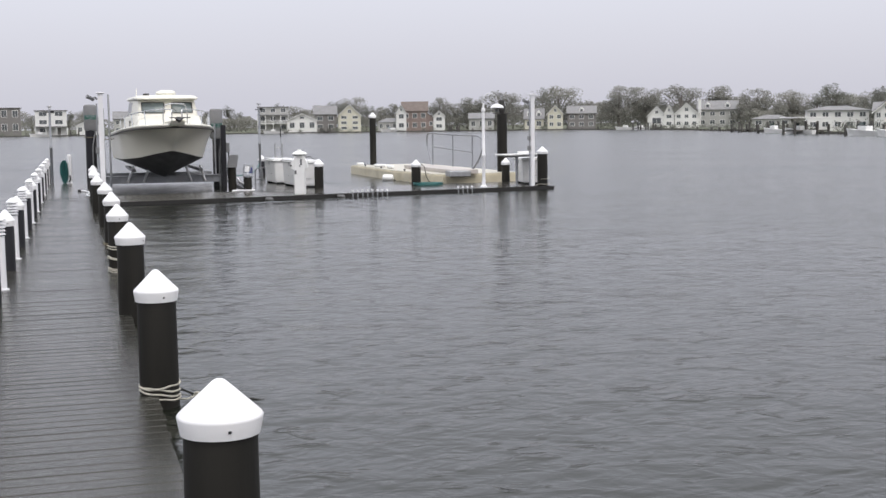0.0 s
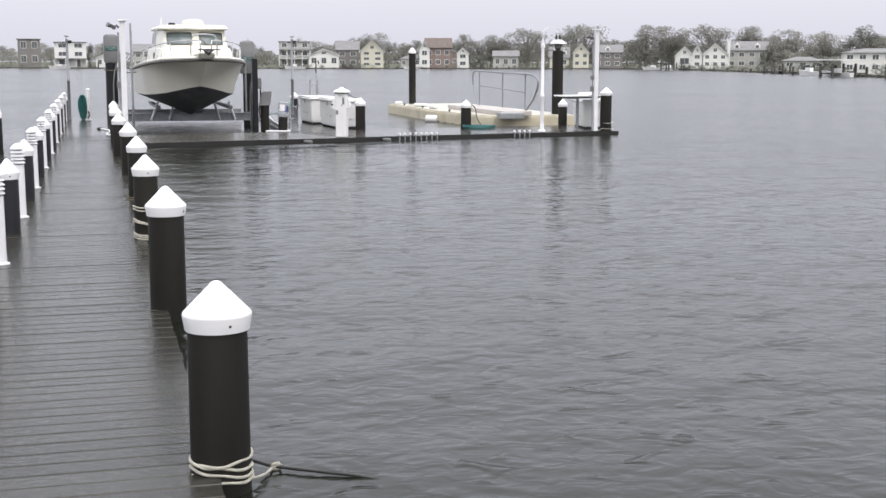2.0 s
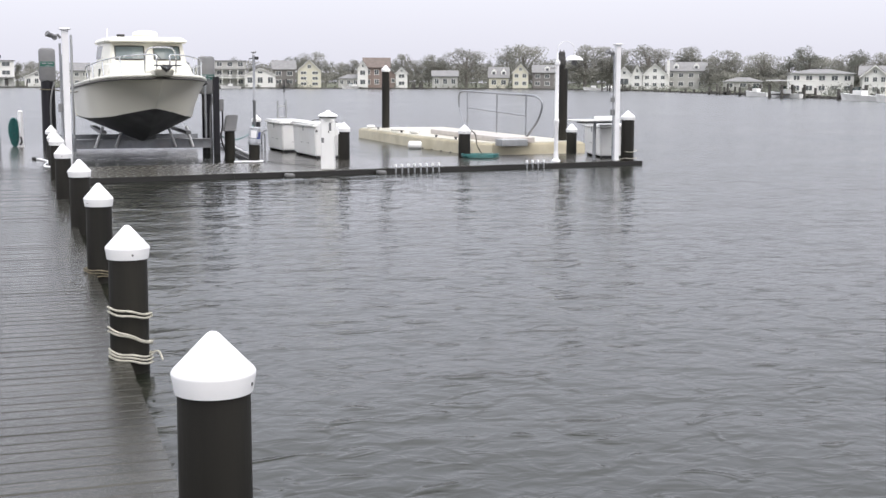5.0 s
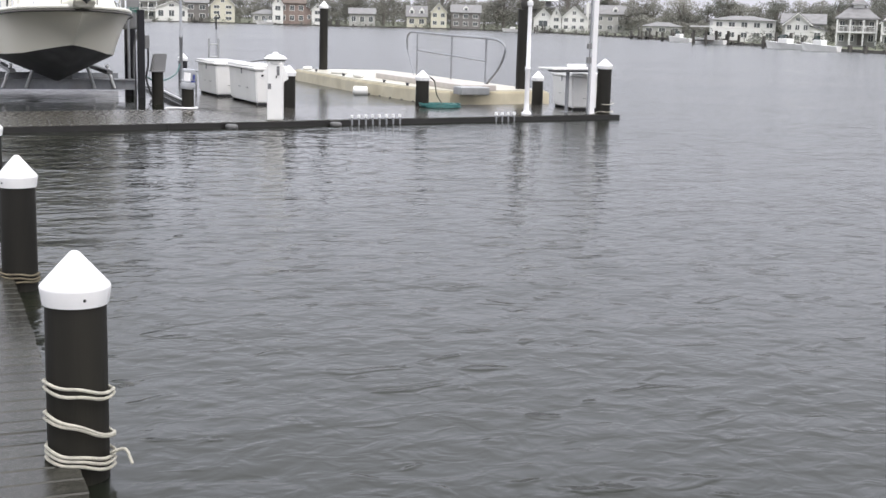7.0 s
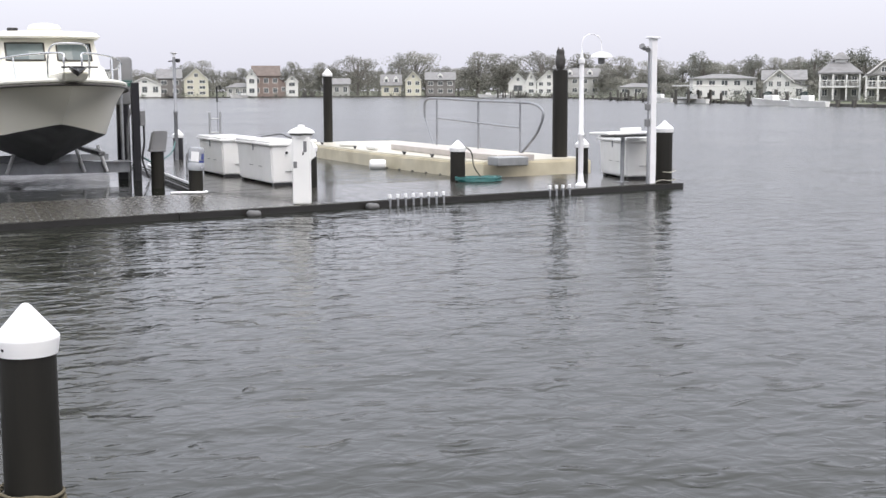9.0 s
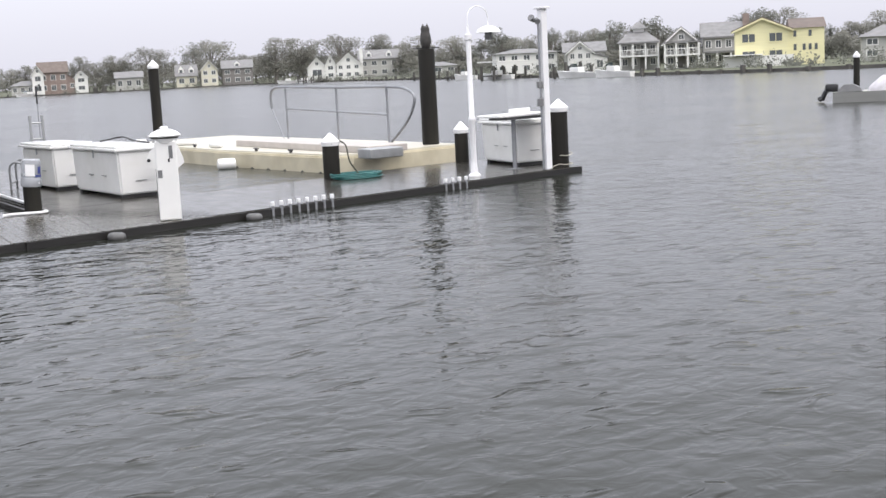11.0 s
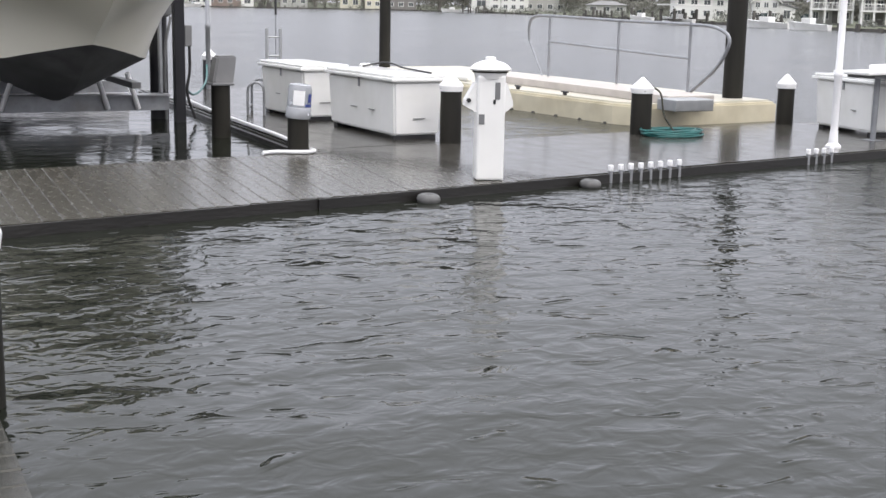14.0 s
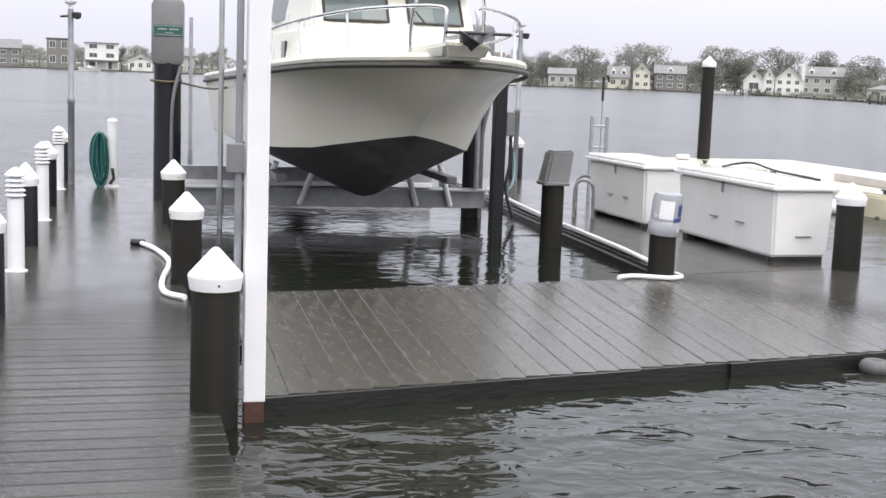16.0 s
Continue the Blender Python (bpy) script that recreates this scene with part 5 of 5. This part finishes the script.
    if style == "gable" and rise > 1.2:
        window(0, e + rise * 0.35, w * 0.14, rise * 0.3)
    for k in range(dormers):
        cx = -w / 2 + (k + 0.5) * w / dormers
        dm = part("dormer", slab([(cx - 0.65, e + rise * 0.1), (cx + 0.65, e + rise * 0.1), (cx + 0.65, e + rise * 0.62), (cx, e + rise * 0.95), (cx - 0.65, e + rise * 0.62)], d * 0.1, d * 0.45), trim, p)
        part("pane", box(cx - 0.35, cx + 0.35, d * 0.1 - 0.03, d * 0.1 - 0.005, e + rise * 0.25, e + rise * 0.6, 0), HOUSEGLASS, dm)
    if chimney:
        part("chimney", box(w * 0.5, w * 0.5 + 0.7, d * 0.3, d * 0.3 + 0.9, 0, H + 0.9, 0), trim if chimney == 2 else BRICK, p)
    for k in range(porch):
        z = sh * (k + 1) - 0.12
        part("porch_deck", box(-w / 2 - 0.1, w / 2 + 0.1, -1.9, -0.07, z, z + 0.18, 0), trim if k + 1 < porch else roof, p)
        n = max(3, int(w / 2.0))
        for i in range(n + 1):
            cx = -w / 2 + i * w / n
            part("porch_post", box(cx - 0.1, cx + 0.1, -1.85, -1.65, max(z - sh + 0.1, -0.3), z, 0), trim, p)
        if k:
            part("porch_rail", box(-w / 2, w / 2, -1.8, -1.72, z - sh + 0.75, z - sh + 0.85, 0), trim, p)
            for i in range(n * 3):
                cx = -w / 2 + (i + 0.5) * w / (n * 3)
                part("baluster", box(cx - 0.03, cx + 0.03, -1.79, -1.73, z - sh + 0.15, z - sh + 0.75, 0), trim, p)
    if annex:
        x0, x1 = w / 2 + 0.005, w / 2 + annex
        part("annex_wall", box(x0, x1, 0.4, d, -0.3, e, 0), wall, p)
        part("annex_roof", prism([(0.0, e), (d + 0.3, e), (d * 0.55, H - 0.1)], 0, annex + 0.2), roof, p).matrix_local = Matrix(((0, 0, 1, x0), (1, 0, 0, 0.2), (0, 1, 0, 0), (0, 0, 0, 1)))
        for k, cx in enumerate((0.12, 0.38, 0.55, 0.72)):
            for cz in (e * 0.45, e * 0.84):
                if cz < e * 0.5 or k % 2 == 0:
                    part("pane", box(x0 + annex * cx, x0 + annex * cx + 0.28, 0.37, 0.395, cz - 0.3, cz + 0.3, 0), HOUSEGLASS, p)
        part("porch_roof", box(-w / 2 - 1.2, 0.0, -1.6, -0.01, e * 0.28, e * 0.31, 0), WALLW, p)
        part("lower_storey", box(-w / 2 - 1.2, w / 2 + 0.4, -0.3, -0.01, -0.3, e * 0.26, 0), WALLW, p, "white lower storey")
    if wing:
        part("wing", slab([(w / 2, -0.3), (w / 2 + wing, -0.3), (w / 2 + wing, e * 0.62), (w / 2, e * 0.85)], 0.3, d * 0.8), wall, p)
        part("wing_roof", slab([(w / 2 - 0.02, e * 0.86), (w / 2 + wing + 0.25, e * 0.62), (w / 2 + wing + 0.25, e * 0.62 + 0.15), (w / 2 - 0.02, e * 0.86 + 0.15)], 0.1, d * 0.82), roof, p)
        for i in range(max(1, int(wing / 1.6))):
            window(w / 2 + wing * (i + 0.5) / max(1, int(wing / 1.6)), e * 0.34, 0.7, 0.9, 0.3)
    return p


house("beach_house", -28.0, 350, 5.6, 6.6, 7, "side", DARKWALL, SHINGLE, 2, 2, "dark cedar house with a grey roof on the far shore")
house("beach_house", -16.4, 351, 5.6, 7.5, 7, "flat", DARKWALL, SHINGLE, 2, 2, "tall dark flat-roofed house on the far shore")
house("beach_house", -5.5, 321, 7.4, 6.3, 6, "flat", WALLW, SHINGLE, 3, 2, "white three-storey flat-roofed house by the water", porch=1)
house("boat_house", 3.1, 320, 5.4, 3.7, 6, "gable", WALLW, SHINGLE, 1, 3, "small white gabled boathouse by the water")
house("beach_house", 12.5, 325, 6.0, 5.8, 7, "side", WALLG, SHINGLE, 2, 3, "pale grey house behind the boathouse")
house("apartment_house", 50.6, 331, 8.0, 6.9, 7, "flat", WALLG, SHINGLE, 3, 3, "pale grey flat-roofed house with balconies", porch=2)
house("beach_house", 56.2, 319, 7.6, 4.9, 7, "gable", WALLW, SHINGLE, 1, 3, "low white gabled house by the water")
house("beach_house", 64.5, 330, 5.8, 6.9, 7, "side", DARKWALL, SHINGLE, 2, 2, "dark house among the trees")
house("beach_house", 68.4, 317.6, 5.8, 7.1, 7, "gable", WALLC, SHINGLE, 3, 2, "cream gabled three-storey house by the water", eave=4.1)
house("beach_house", 78.8, 315, 6.9, 3.5, 6, "hip", WALLG, SHINGLE, 1, 4, "low pale grey bungalow by the water")
house("beach_house", 85.2, 315, 6.6, 7.6, 7, "side", BRICK, SHINGLE2, 2, 3, "red-brown house with a steep roof", wing=1.8)
house("beach_house", 80.9, 312.5, 2.6, 6.8, 5, "gable", WALLW, SHINGLE, 2, 1, "narrow white gabled wing of a brown house", eave=4.6)
house("beach_house", 91.2, 313, 3.0, 5.3, 4, "gable", WALLW, SHINGLE, 2, 1, "small white gabled house among trees", eave=3.6)
house("beach_house", 101.5, 309, 6.4, 4.4, 6, "side", WALLG, SHINGLE, 1, 3, "grey bungalow behind bushes")
house("beach_house", 121.1, 306.6, 4.0, 6.4, 7, "gable", WALLC, SHINGLE, 2, 2, "cream gabled house by the water", eave=3.9)
house("beach_house", 116.6, 310.4, 5.0, 5.4, 5, "side", WALLC, SHINGLE, 1, 2, "cream house wing with white dormers", dormers=2, eave=2.4)
house("beach_house", 128.1, 305.6, 7.4, 6.0, 7, "side", DARKWALL, SHINGLE, 2, 3, "dark brown house among the trees", dormers=1)
house("beach_house", 141.3, 288.2, 4.6, 5.6, 6, "gable", WALLW, SHINGLE, 1, 1, "white house front with a wide gable", eave=3.0)
house("beach_house", 143.2, 275.8, 5.6, 6.2, 7, "gable", WALLW, SHINGLE, 2, 3, "white steep-gabled house with a tall chimney", chimney=2, eave=3.4)
house("beach_house", 139.6, 278.0, 2.4, 6.0, 5, "gable", WALLW, SHINGLE, 2, 1, "narrow white gabled house wing", eave=3.4)
house("beach_house", 152.0, 276.5, 9.6, 6.6, 8, "side", WALLG, SHINGLE, 2, 4, "large grey house with a broad shingle roof", dormers=2)
house("beach_house", 145.1, 240, 8.2, 2.9, 6, "hip", WALLG, SHINGLE, 1, 3, "low grey bungalow behind shrubs")
house("beach_house", 118.4, 173.4, 9.6, 3.9, 6, "hip", WALLW, SHINGLE, 2, 5, "long white two-storey house by the water", eave=2.9, turn=6)
house("beach_house", 115.9, 157.2, 3.4, 4.3, 6, "gable", WALLW, SHINGLE, 2, 3, "white gabled house with a dark roof by the water", wing=2.2, eave=2.6)
house("beach_house", 121.5, 163.0, 6.0, 4.2, 7, "side", WALLG, SHINGLE, 2, 3, "grey house with a long dark roof")
house("beach_house", 115.2, 143.9, 5.0, 5.4, 6, "hip", WALLG, SHINGLE, 2, 4, "pale house with stacked porches by the water", porch=2)
house("roof_cupola", 116.8, 145.6, 1.5, 6.4, 1.6, "hip", WALLW, SHINGLE, 1, 1, "white lookout room above a porch house", eave=5.2)
house("beach_house", 113.2, 133.6, 4.2, 5.1, 7, "gable", WALLG, SHINGLE, 2, 3, "grey gabled house with porches by the water", porch=2, eave=3.0)
house("beach_house", 116.4, 129.4, 5.0, 5.4, 7, "side", WALLG, SHINGLE, 2, 4, "grey house with a broad roof by the water", porch=1, chimney=1)
house("beach_house", 110.6, 117.6, 6.1, 5.35, 7, "gable", WALLY, SHINGLE2, 2, 2, "bright yellow gabled house by the water", eave=3.75, annex=3.9, trim=WALLY)
house("beach_house", 118.5, 105.5, 7.0, 3.9, 7, "hip", WALLG, SHINGLE, 2, 3, "grey house beyond the yellow one")


# ---- small craft and docks along the far shore ----
def skiff(x, y, rz, l, label):
    p = thing("moored_boat", label, "boat", pose(x, y, SEA, 0, 0, rz), group="far boats")
    bm = bmesh.new()
    U = [0, 0.15, 0.5, 0.8, 1.0]
    W = [0.32, 0.36, 0.36, 0.24, 0.02]
    R = []
    for u, w in zip(U, W):
        xx = (u - 0.5) * l
        s = 0.5 + 0.3 * u * u
        R.append([bm.verts.new(q) for q in ((xx, -w * l * 0.38, s), (xx - 0.06 * l * u, -w * l * 0.24, -0.1), (xx - 0.06 * l * u, w * l * 0.24, -0.1), (xx, w * l * 0.38, s))])
    for a, b in zip(R, R[1:]):
        for i in range(4):
            bm.faces.new((a[i], a[(i + 1) % 4], b[(i + 1) % 4], b[i]))
    bm.faces.new(R[0]), bm.faces.new(R[-1])
    bmesh.ops.recalc_face_normals(bm, faces=bm.faces)
    part("hull", bm, WHITE, p)
    part("console", box(-0.1 * l, 0.12 * l, -0.13 * l, 0.13 * l, 0.55, 1.05, 0.05), WHITE, p)
    part("windscreen", slab([(0.1 * l, 1.05), (0.16 * l, 1.05), (0.07 * l, 1.4)], -0.12 * l, 0.12 * l), GLASS, p)
    return p


for x, y, rz, l, lab in ((76.8, 306, 190, 6.5, "long white motor boat moored at the far shore"), (123.5, 268, 150, 5, "white open boat at the far shore"),
                         (121.5, 256, 120, 4.5, "small white boat at the far shore"), (47, 307.5, 170, 5, "white boat beside the far bulkhead"),
                         (87.0, 137, 115, 4.2, "white motor boat moored below the porch houses"), (80.5, 114, 110, 4.8, "white boat moored before the yellow house"),
                         (77.5, 105, 110, 4.0, "small white boat before the yellow house"), (-8, 313, 185, 5, "white boat near the white cube house"), (92.5, 152, 115, 3.4, "small pale skiff by the bulkhead")):
    skiff(x, y, rz, l, lab)


def small_dock(x, y, rz, l, roof=False):
    p = thing("private_dock", "dark timber dock reaching out from the far shore", "dock", pose(x, y, SEA, 0, 0, rz), group="far docks")
    part("platform", box(-0.9, 0.9, 0, l, 0.35, 0.5, 0), BULK, p)
    for k in range(int(l / 2) + 1):
        for s in (-1, 1):
            part("post", box(s * 0.95 - 0.12, s * 0.95 + 0.12, 2 * k - 0.12, 2 * k + 0.12, -2.5, 1.2 + 0.4 * (k % 2), 0), BULK, p)
    if roof:
        part("canopy", box(-1.6, 1.6, 0.2, l, 2.0, 2.15, 0), WALLW, p, "pale flat canopy")


for x, y, rz, l, r in ((91.0, 138, 105, 6, True), (85.5, 119, 105, 4, False), (96.8, 157, 110, 5, False), (103, 176, 115, 5, False), (92, 303.5, 170, 6, False), (60, 309, 178, 5, False), (0, 314, 178, 5, False), (123, 250, 100, 6, False)):
    small_dock(x, y, rz, l, r)


# ---- trees ----
def tree(name, h, spread, lobes, leaf, material, seed, label, dens=900, bare=0.25):
    """A tapered trunk with limbs and a crown of many small leaf clumps in uneven lobes."""
    rnd = random.Random(seed)
    p = thing(name, label, "tree", group="far shore trees")
    bm = tube([(0, 0, -0.3), (0.06, 0.02, h * 0.2), (0.0, 0.1, h * 0.45), (0.1, 0.1, h * 0.75)], h * 0.022, 7)
    for v in bm.verts:
        k = max(0.25, 1 - v.co.z / h)
        v.co.x, v.co.y = v.co.x * (0.4 + k), v.co.y * (0.4 + k)
    centres = []
    for i in range(lobes):
        a = 2.4 * i + rnd.uniform(-0.4, 0.4)
        rr = spread * rnd.uniform(0.15, 0.8) * (1.2 - 0.45 * abs(i / lobes - 0.5)) * (0.4 if i == 0 else 1)
        z = h * (0.88 if i == 0 else rnd.uniform(0.26, 0.84))
        c = Vector((rr * math.cos(a), rr * math.sin(a), z))
        centres.append((c, spread * rnd.uniform(0.24, 0.42), h * rnd.uniform(0.09, 0.17)))
        tube([(0, 0.05, h * rnd.uniform(0.2, 0.4)), (c.x * 0.5, c.y * 0.5, c.z * 0.75), (c.x, c.y, c.z)], h * 0.007, 5, bm)
    part("trunk", bm, BARK, p, "grey trunk with bare limbs")
    verts, faces = [], []
    for i in range(dens):
        c, rx, rz = centres[rnd.randrange(lobes)]
        v = Vector((rnd.gauss(0, 1), rnd.gauss(0, 1), rnd.gauss(0, 1))).normalized() * rnd.uniform(0.1, 1.35) ** 0.5
        if rnd.random() < bare and v.z < 0:
            continue
        q = c + Vector((v.x * rx, v.y * rx, v.z * rz))
        a, b = Vector((rnd.gauss(0, 1), rnd.gauss(0, 1), rnd.gauss(0, 0.6))).normalized(), Vector((rnd.gauss(0, 1), rnd.gauss(0, 1), rnd.gauss(0, 1))).normalized()
        s = leaf * rnd.uniform(0.4, 1.0)
        n = len(verts)
        verts += [q - a * s, q + b * s * 0.8, q + a * s, q - b * s * 0.7]
        faces.append((n, n + 1, n + 2, n + 3))
    me = bpy.data.meshes.new("crown")
    me.from_pydata(verts, [], faces)
    me.materials.append(material)
    ob = new("crown", me)
    ob.parent = p
    return p


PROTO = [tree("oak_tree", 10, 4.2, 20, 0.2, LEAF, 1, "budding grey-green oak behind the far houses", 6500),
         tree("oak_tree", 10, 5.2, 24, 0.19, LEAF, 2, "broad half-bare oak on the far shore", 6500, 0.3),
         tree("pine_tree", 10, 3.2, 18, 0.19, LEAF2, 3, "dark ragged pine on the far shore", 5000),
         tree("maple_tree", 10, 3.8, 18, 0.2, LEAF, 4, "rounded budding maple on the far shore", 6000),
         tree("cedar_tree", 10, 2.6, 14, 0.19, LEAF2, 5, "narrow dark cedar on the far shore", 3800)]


def stand(k, bearing, dist, top, wide=1.0):
    x, y = -0.4 + dist * math.sin(radians(bearing)), 10 + dist * math.cos(radians(bearing))
    s = (top - 0.3) / 10
    m = pose(x, y, 0.3, 0, 0, rnd_t.uniform(0, 360)) @ Matrix.Diagonal((s * wide, s * wide, s, 1))
    q = PROTO[k]
    if k in used_t:
        q = copy_thing(q, m)
    used_t.add(k)
    q.matrix_world = m


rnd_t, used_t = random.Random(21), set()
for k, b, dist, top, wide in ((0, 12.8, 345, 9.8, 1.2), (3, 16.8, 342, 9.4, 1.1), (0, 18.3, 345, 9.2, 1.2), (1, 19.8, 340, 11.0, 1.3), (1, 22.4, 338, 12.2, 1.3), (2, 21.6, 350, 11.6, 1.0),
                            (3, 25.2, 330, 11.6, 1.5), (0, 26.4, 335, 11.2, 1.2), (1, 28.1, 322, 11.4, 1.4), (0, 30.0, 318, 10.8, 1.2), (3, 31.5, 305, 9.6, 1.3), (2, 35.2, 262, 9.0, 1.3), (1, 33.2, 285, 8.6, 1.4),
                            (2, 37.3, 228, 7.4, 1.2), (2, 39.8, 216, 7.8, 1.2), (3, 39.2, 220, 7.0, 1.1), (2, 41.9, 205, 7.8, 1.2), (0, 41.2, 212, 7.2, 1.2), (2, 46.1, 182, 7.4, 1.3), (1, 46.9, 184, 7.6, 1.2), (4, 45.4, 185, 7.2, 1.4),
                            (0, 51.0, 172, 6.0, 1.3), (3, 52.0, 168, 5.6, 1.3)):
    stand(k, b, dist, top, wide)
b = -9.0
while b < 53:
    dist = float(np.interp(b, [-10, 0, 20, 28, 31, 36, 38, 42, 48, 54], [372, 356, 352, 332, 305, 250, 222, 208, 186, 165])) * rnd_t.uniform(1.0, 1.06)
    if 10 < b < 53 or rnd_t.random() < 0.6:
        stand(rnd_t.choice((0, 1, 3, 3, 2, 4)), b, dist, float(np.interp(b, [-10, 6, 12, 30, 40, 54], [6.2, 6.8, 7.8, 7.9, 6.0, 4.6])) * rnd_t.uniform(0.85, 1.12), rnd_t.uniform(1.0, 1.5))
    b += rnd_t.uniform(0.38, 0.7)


def shrubs():
    rnd = random.Random(8)
    verts, faces = [], []
    for (x0, y0), (x1, y1) in zip(SHORE[2:-3], SHORE[3:-2]):
        L_ = math.hypot(x1 - x0, y1 - y0)
        n = int(L_ / 1.6)
        d = Vector((x1 - x0, y1 - y0, 0)) / L_
        s = Vector((-d.y, d.x, 0))
        for i in range(n):
            if rnd.random() < 0.35:
                continue
            c = Vector((x0, y0, 0.25)) + d * (L_ * rnd.random()) + s * rnd.uniform(1.0, 14)
            r = rnd.uniform(0.5, 1.3)
            for _ in range(80):
                v = Vector((rnd.gauss(0, 0.5), rnd.gauss(0, 0.5), abs(rnd.gauss(0.3, 0.4)))) * r
                a, b2 = Vector((rnd.gauss(0, 1), rnd.gauss(0, 1), rnd.gauss(0, 1))).normalized() * 0.11, Vector((rnd.gauss(0, 1), rnd.gauss(0, 1), rnd.gauss(0, 1))).normalized() * 0.11
                k = len(verts)
                verts += [c + v - a, c + v + b2, c + v + a, c + v - b2]
                faces.append((k, k + 1, k + 2, k + 3))
    me = bpy.data.meshes.new("shrubs")
    me.from_pydata(verts, [], faces)
    me.materials.append(LEAF2)
    return tagged(new("shrubs", me), "low evergreen shrubs and hedges along the far shore", "shrubs", kind="stuff")


shrubs()


def brush():
    """Tangled undergrowth that closes the gaps between the far trees."""
    rnd = random.Random(31)
    verts, faces = [], []
    for i in range(60000):
        b_ = rnd.uniform(5, 54) if i % 6 else rnd.uniform(-10, 8)
        dist = float(np.interp(b_, [-10, 0, 20, 28, 31, 36, 38, 42, 48, 54], [370, 354, 346, 326, 300, 246, 216, 204, 182, 162])) * rnd.uniform(1.0, 1.04)
        x, y = -0.4 + dist * math.sin(radians(b_)), 10 + dist * math.cos(radians(b_))
        top = (3.1 + 1.6 * noise.noise((b_ * 0.9, 0, 3)) + 0.8 * noise.noise((b_ * 3.1, 5, 3))) * (1.25 if b_ < 33 else 0.85)
        c = Vector((x, y, 0.3 + max(0.3, top) * rnd.random() ** 0.7))
        s = rnd.uniform(0.12, 0.32)
        a, b2 = Vector((rnd.gauss(0, 1), rnd.gauss(0, 1), rnd.gauss(0, 1))).normalized() * s, Vector((rnd.gauss(0, 1), rnd.gauss(0, 1), rnd.gauss(0, 1))).normalized() * s
        k = len(verts)
        verts += [c - a, c + b2, c + a, c - b2]
        faces.append((k, k + 1, k + 2, k + 3))
    me = bpy.data.meshes.new("undergrowth")
    me.from_pydata(verts, [], faces)
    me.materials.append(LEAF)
    return tagged(new("undergrowth", me), "grey-green woodland undergrowth behind the far houses", "undergrowth", kind="stuff")


brush()


# ---- deck boards ----
def board_mesh(name, w, l, t=0.034, b=0.006):
    """A board: w across, l long, worn edges."""
    bm = bmesh.new()
    prof = [(-w / 2, -t), (w / 2, -t), (w / 2, -b), (w / 2 - b, 0), (-w / 2 + b, 0), (-w / 2, -b)]
    slab(prof, 0.0, l, bm)
    me = bpy.data.meshes.new(name)
    bm.to_mesh(me)
    bm.free()
    return me


me = board_mesh("board", 0.139, PIER_R - PIER_L)
me.materials.append(DECK2)
PITCH = 0.145
rnd = random.Random(11)
for i in range(298):
    y = PIER_END - 0.07 - PITCH * i
    ob = new("board", me)
    ob.parent = pier
    ob.matrix_world = pose(PIER_L + rnd.uniform(-0.006, 0.006), y, rnd.uniform(-0.003, 0.0), 0, rnd.uniform(-0.25, 0.25), -90)
bm = bmesh.new()
for i in range(298, 365):
    y = PIER_END - 0.07 - PITCH * i
    box(PIER_L, PIER_R, y - 0.0695, y + 0.0695, -0.034, 0, 0, bm)
tagged(part("far_boards", bm, DECK2, pier), kind="stuff")

def tapered_board(front_w, back_w):
    me = board_mesh("board", front_w, 2.85, 0.034, 0.004)
    for v in me.vertices:
        v.co.x *= 1 + (back_w / front_w - 1) * v.co.y / 2.85
    me.materials.append(DECK)
    return me


me2, me2b = tapered_board(0.1425, 0.1545), tapered_board(0.1425, 0.1425)
for i in range(79):
    x = 0.27 + PITCH * i
    fan = 0.03 + 0.03 * (min(x, 4.2) - 0.5)   # the boards splay along the dock
    ob = new("board", me2 if x < 4.1 else me2b)
    ob.parent = finger
    ob.matrix_world = pose(x, front(x) + (0.02 if 2.35 < x < 2.95 else 0.0) + rnd.uniform(-0.006, 0.006), rnd.uniform(-0.003, 0.0), 0, rnd.uniform(-0.3, 0.3), -math.degrees(math.atan(fan)))

me3 = board_mesh("board", 0.139, 2.3)
me3.materials.append(DECK2)
for i in range(64):
    y = 31.2 + PITCH * i
    ob = new("board", me3)
    ob.parent = side_dock
    ob.matrix_world = pose(3.98 + 0.04 * (y - 31), y, -0.004 + rnd.uniform(-0.003, 0.0), 0, 0, -90)
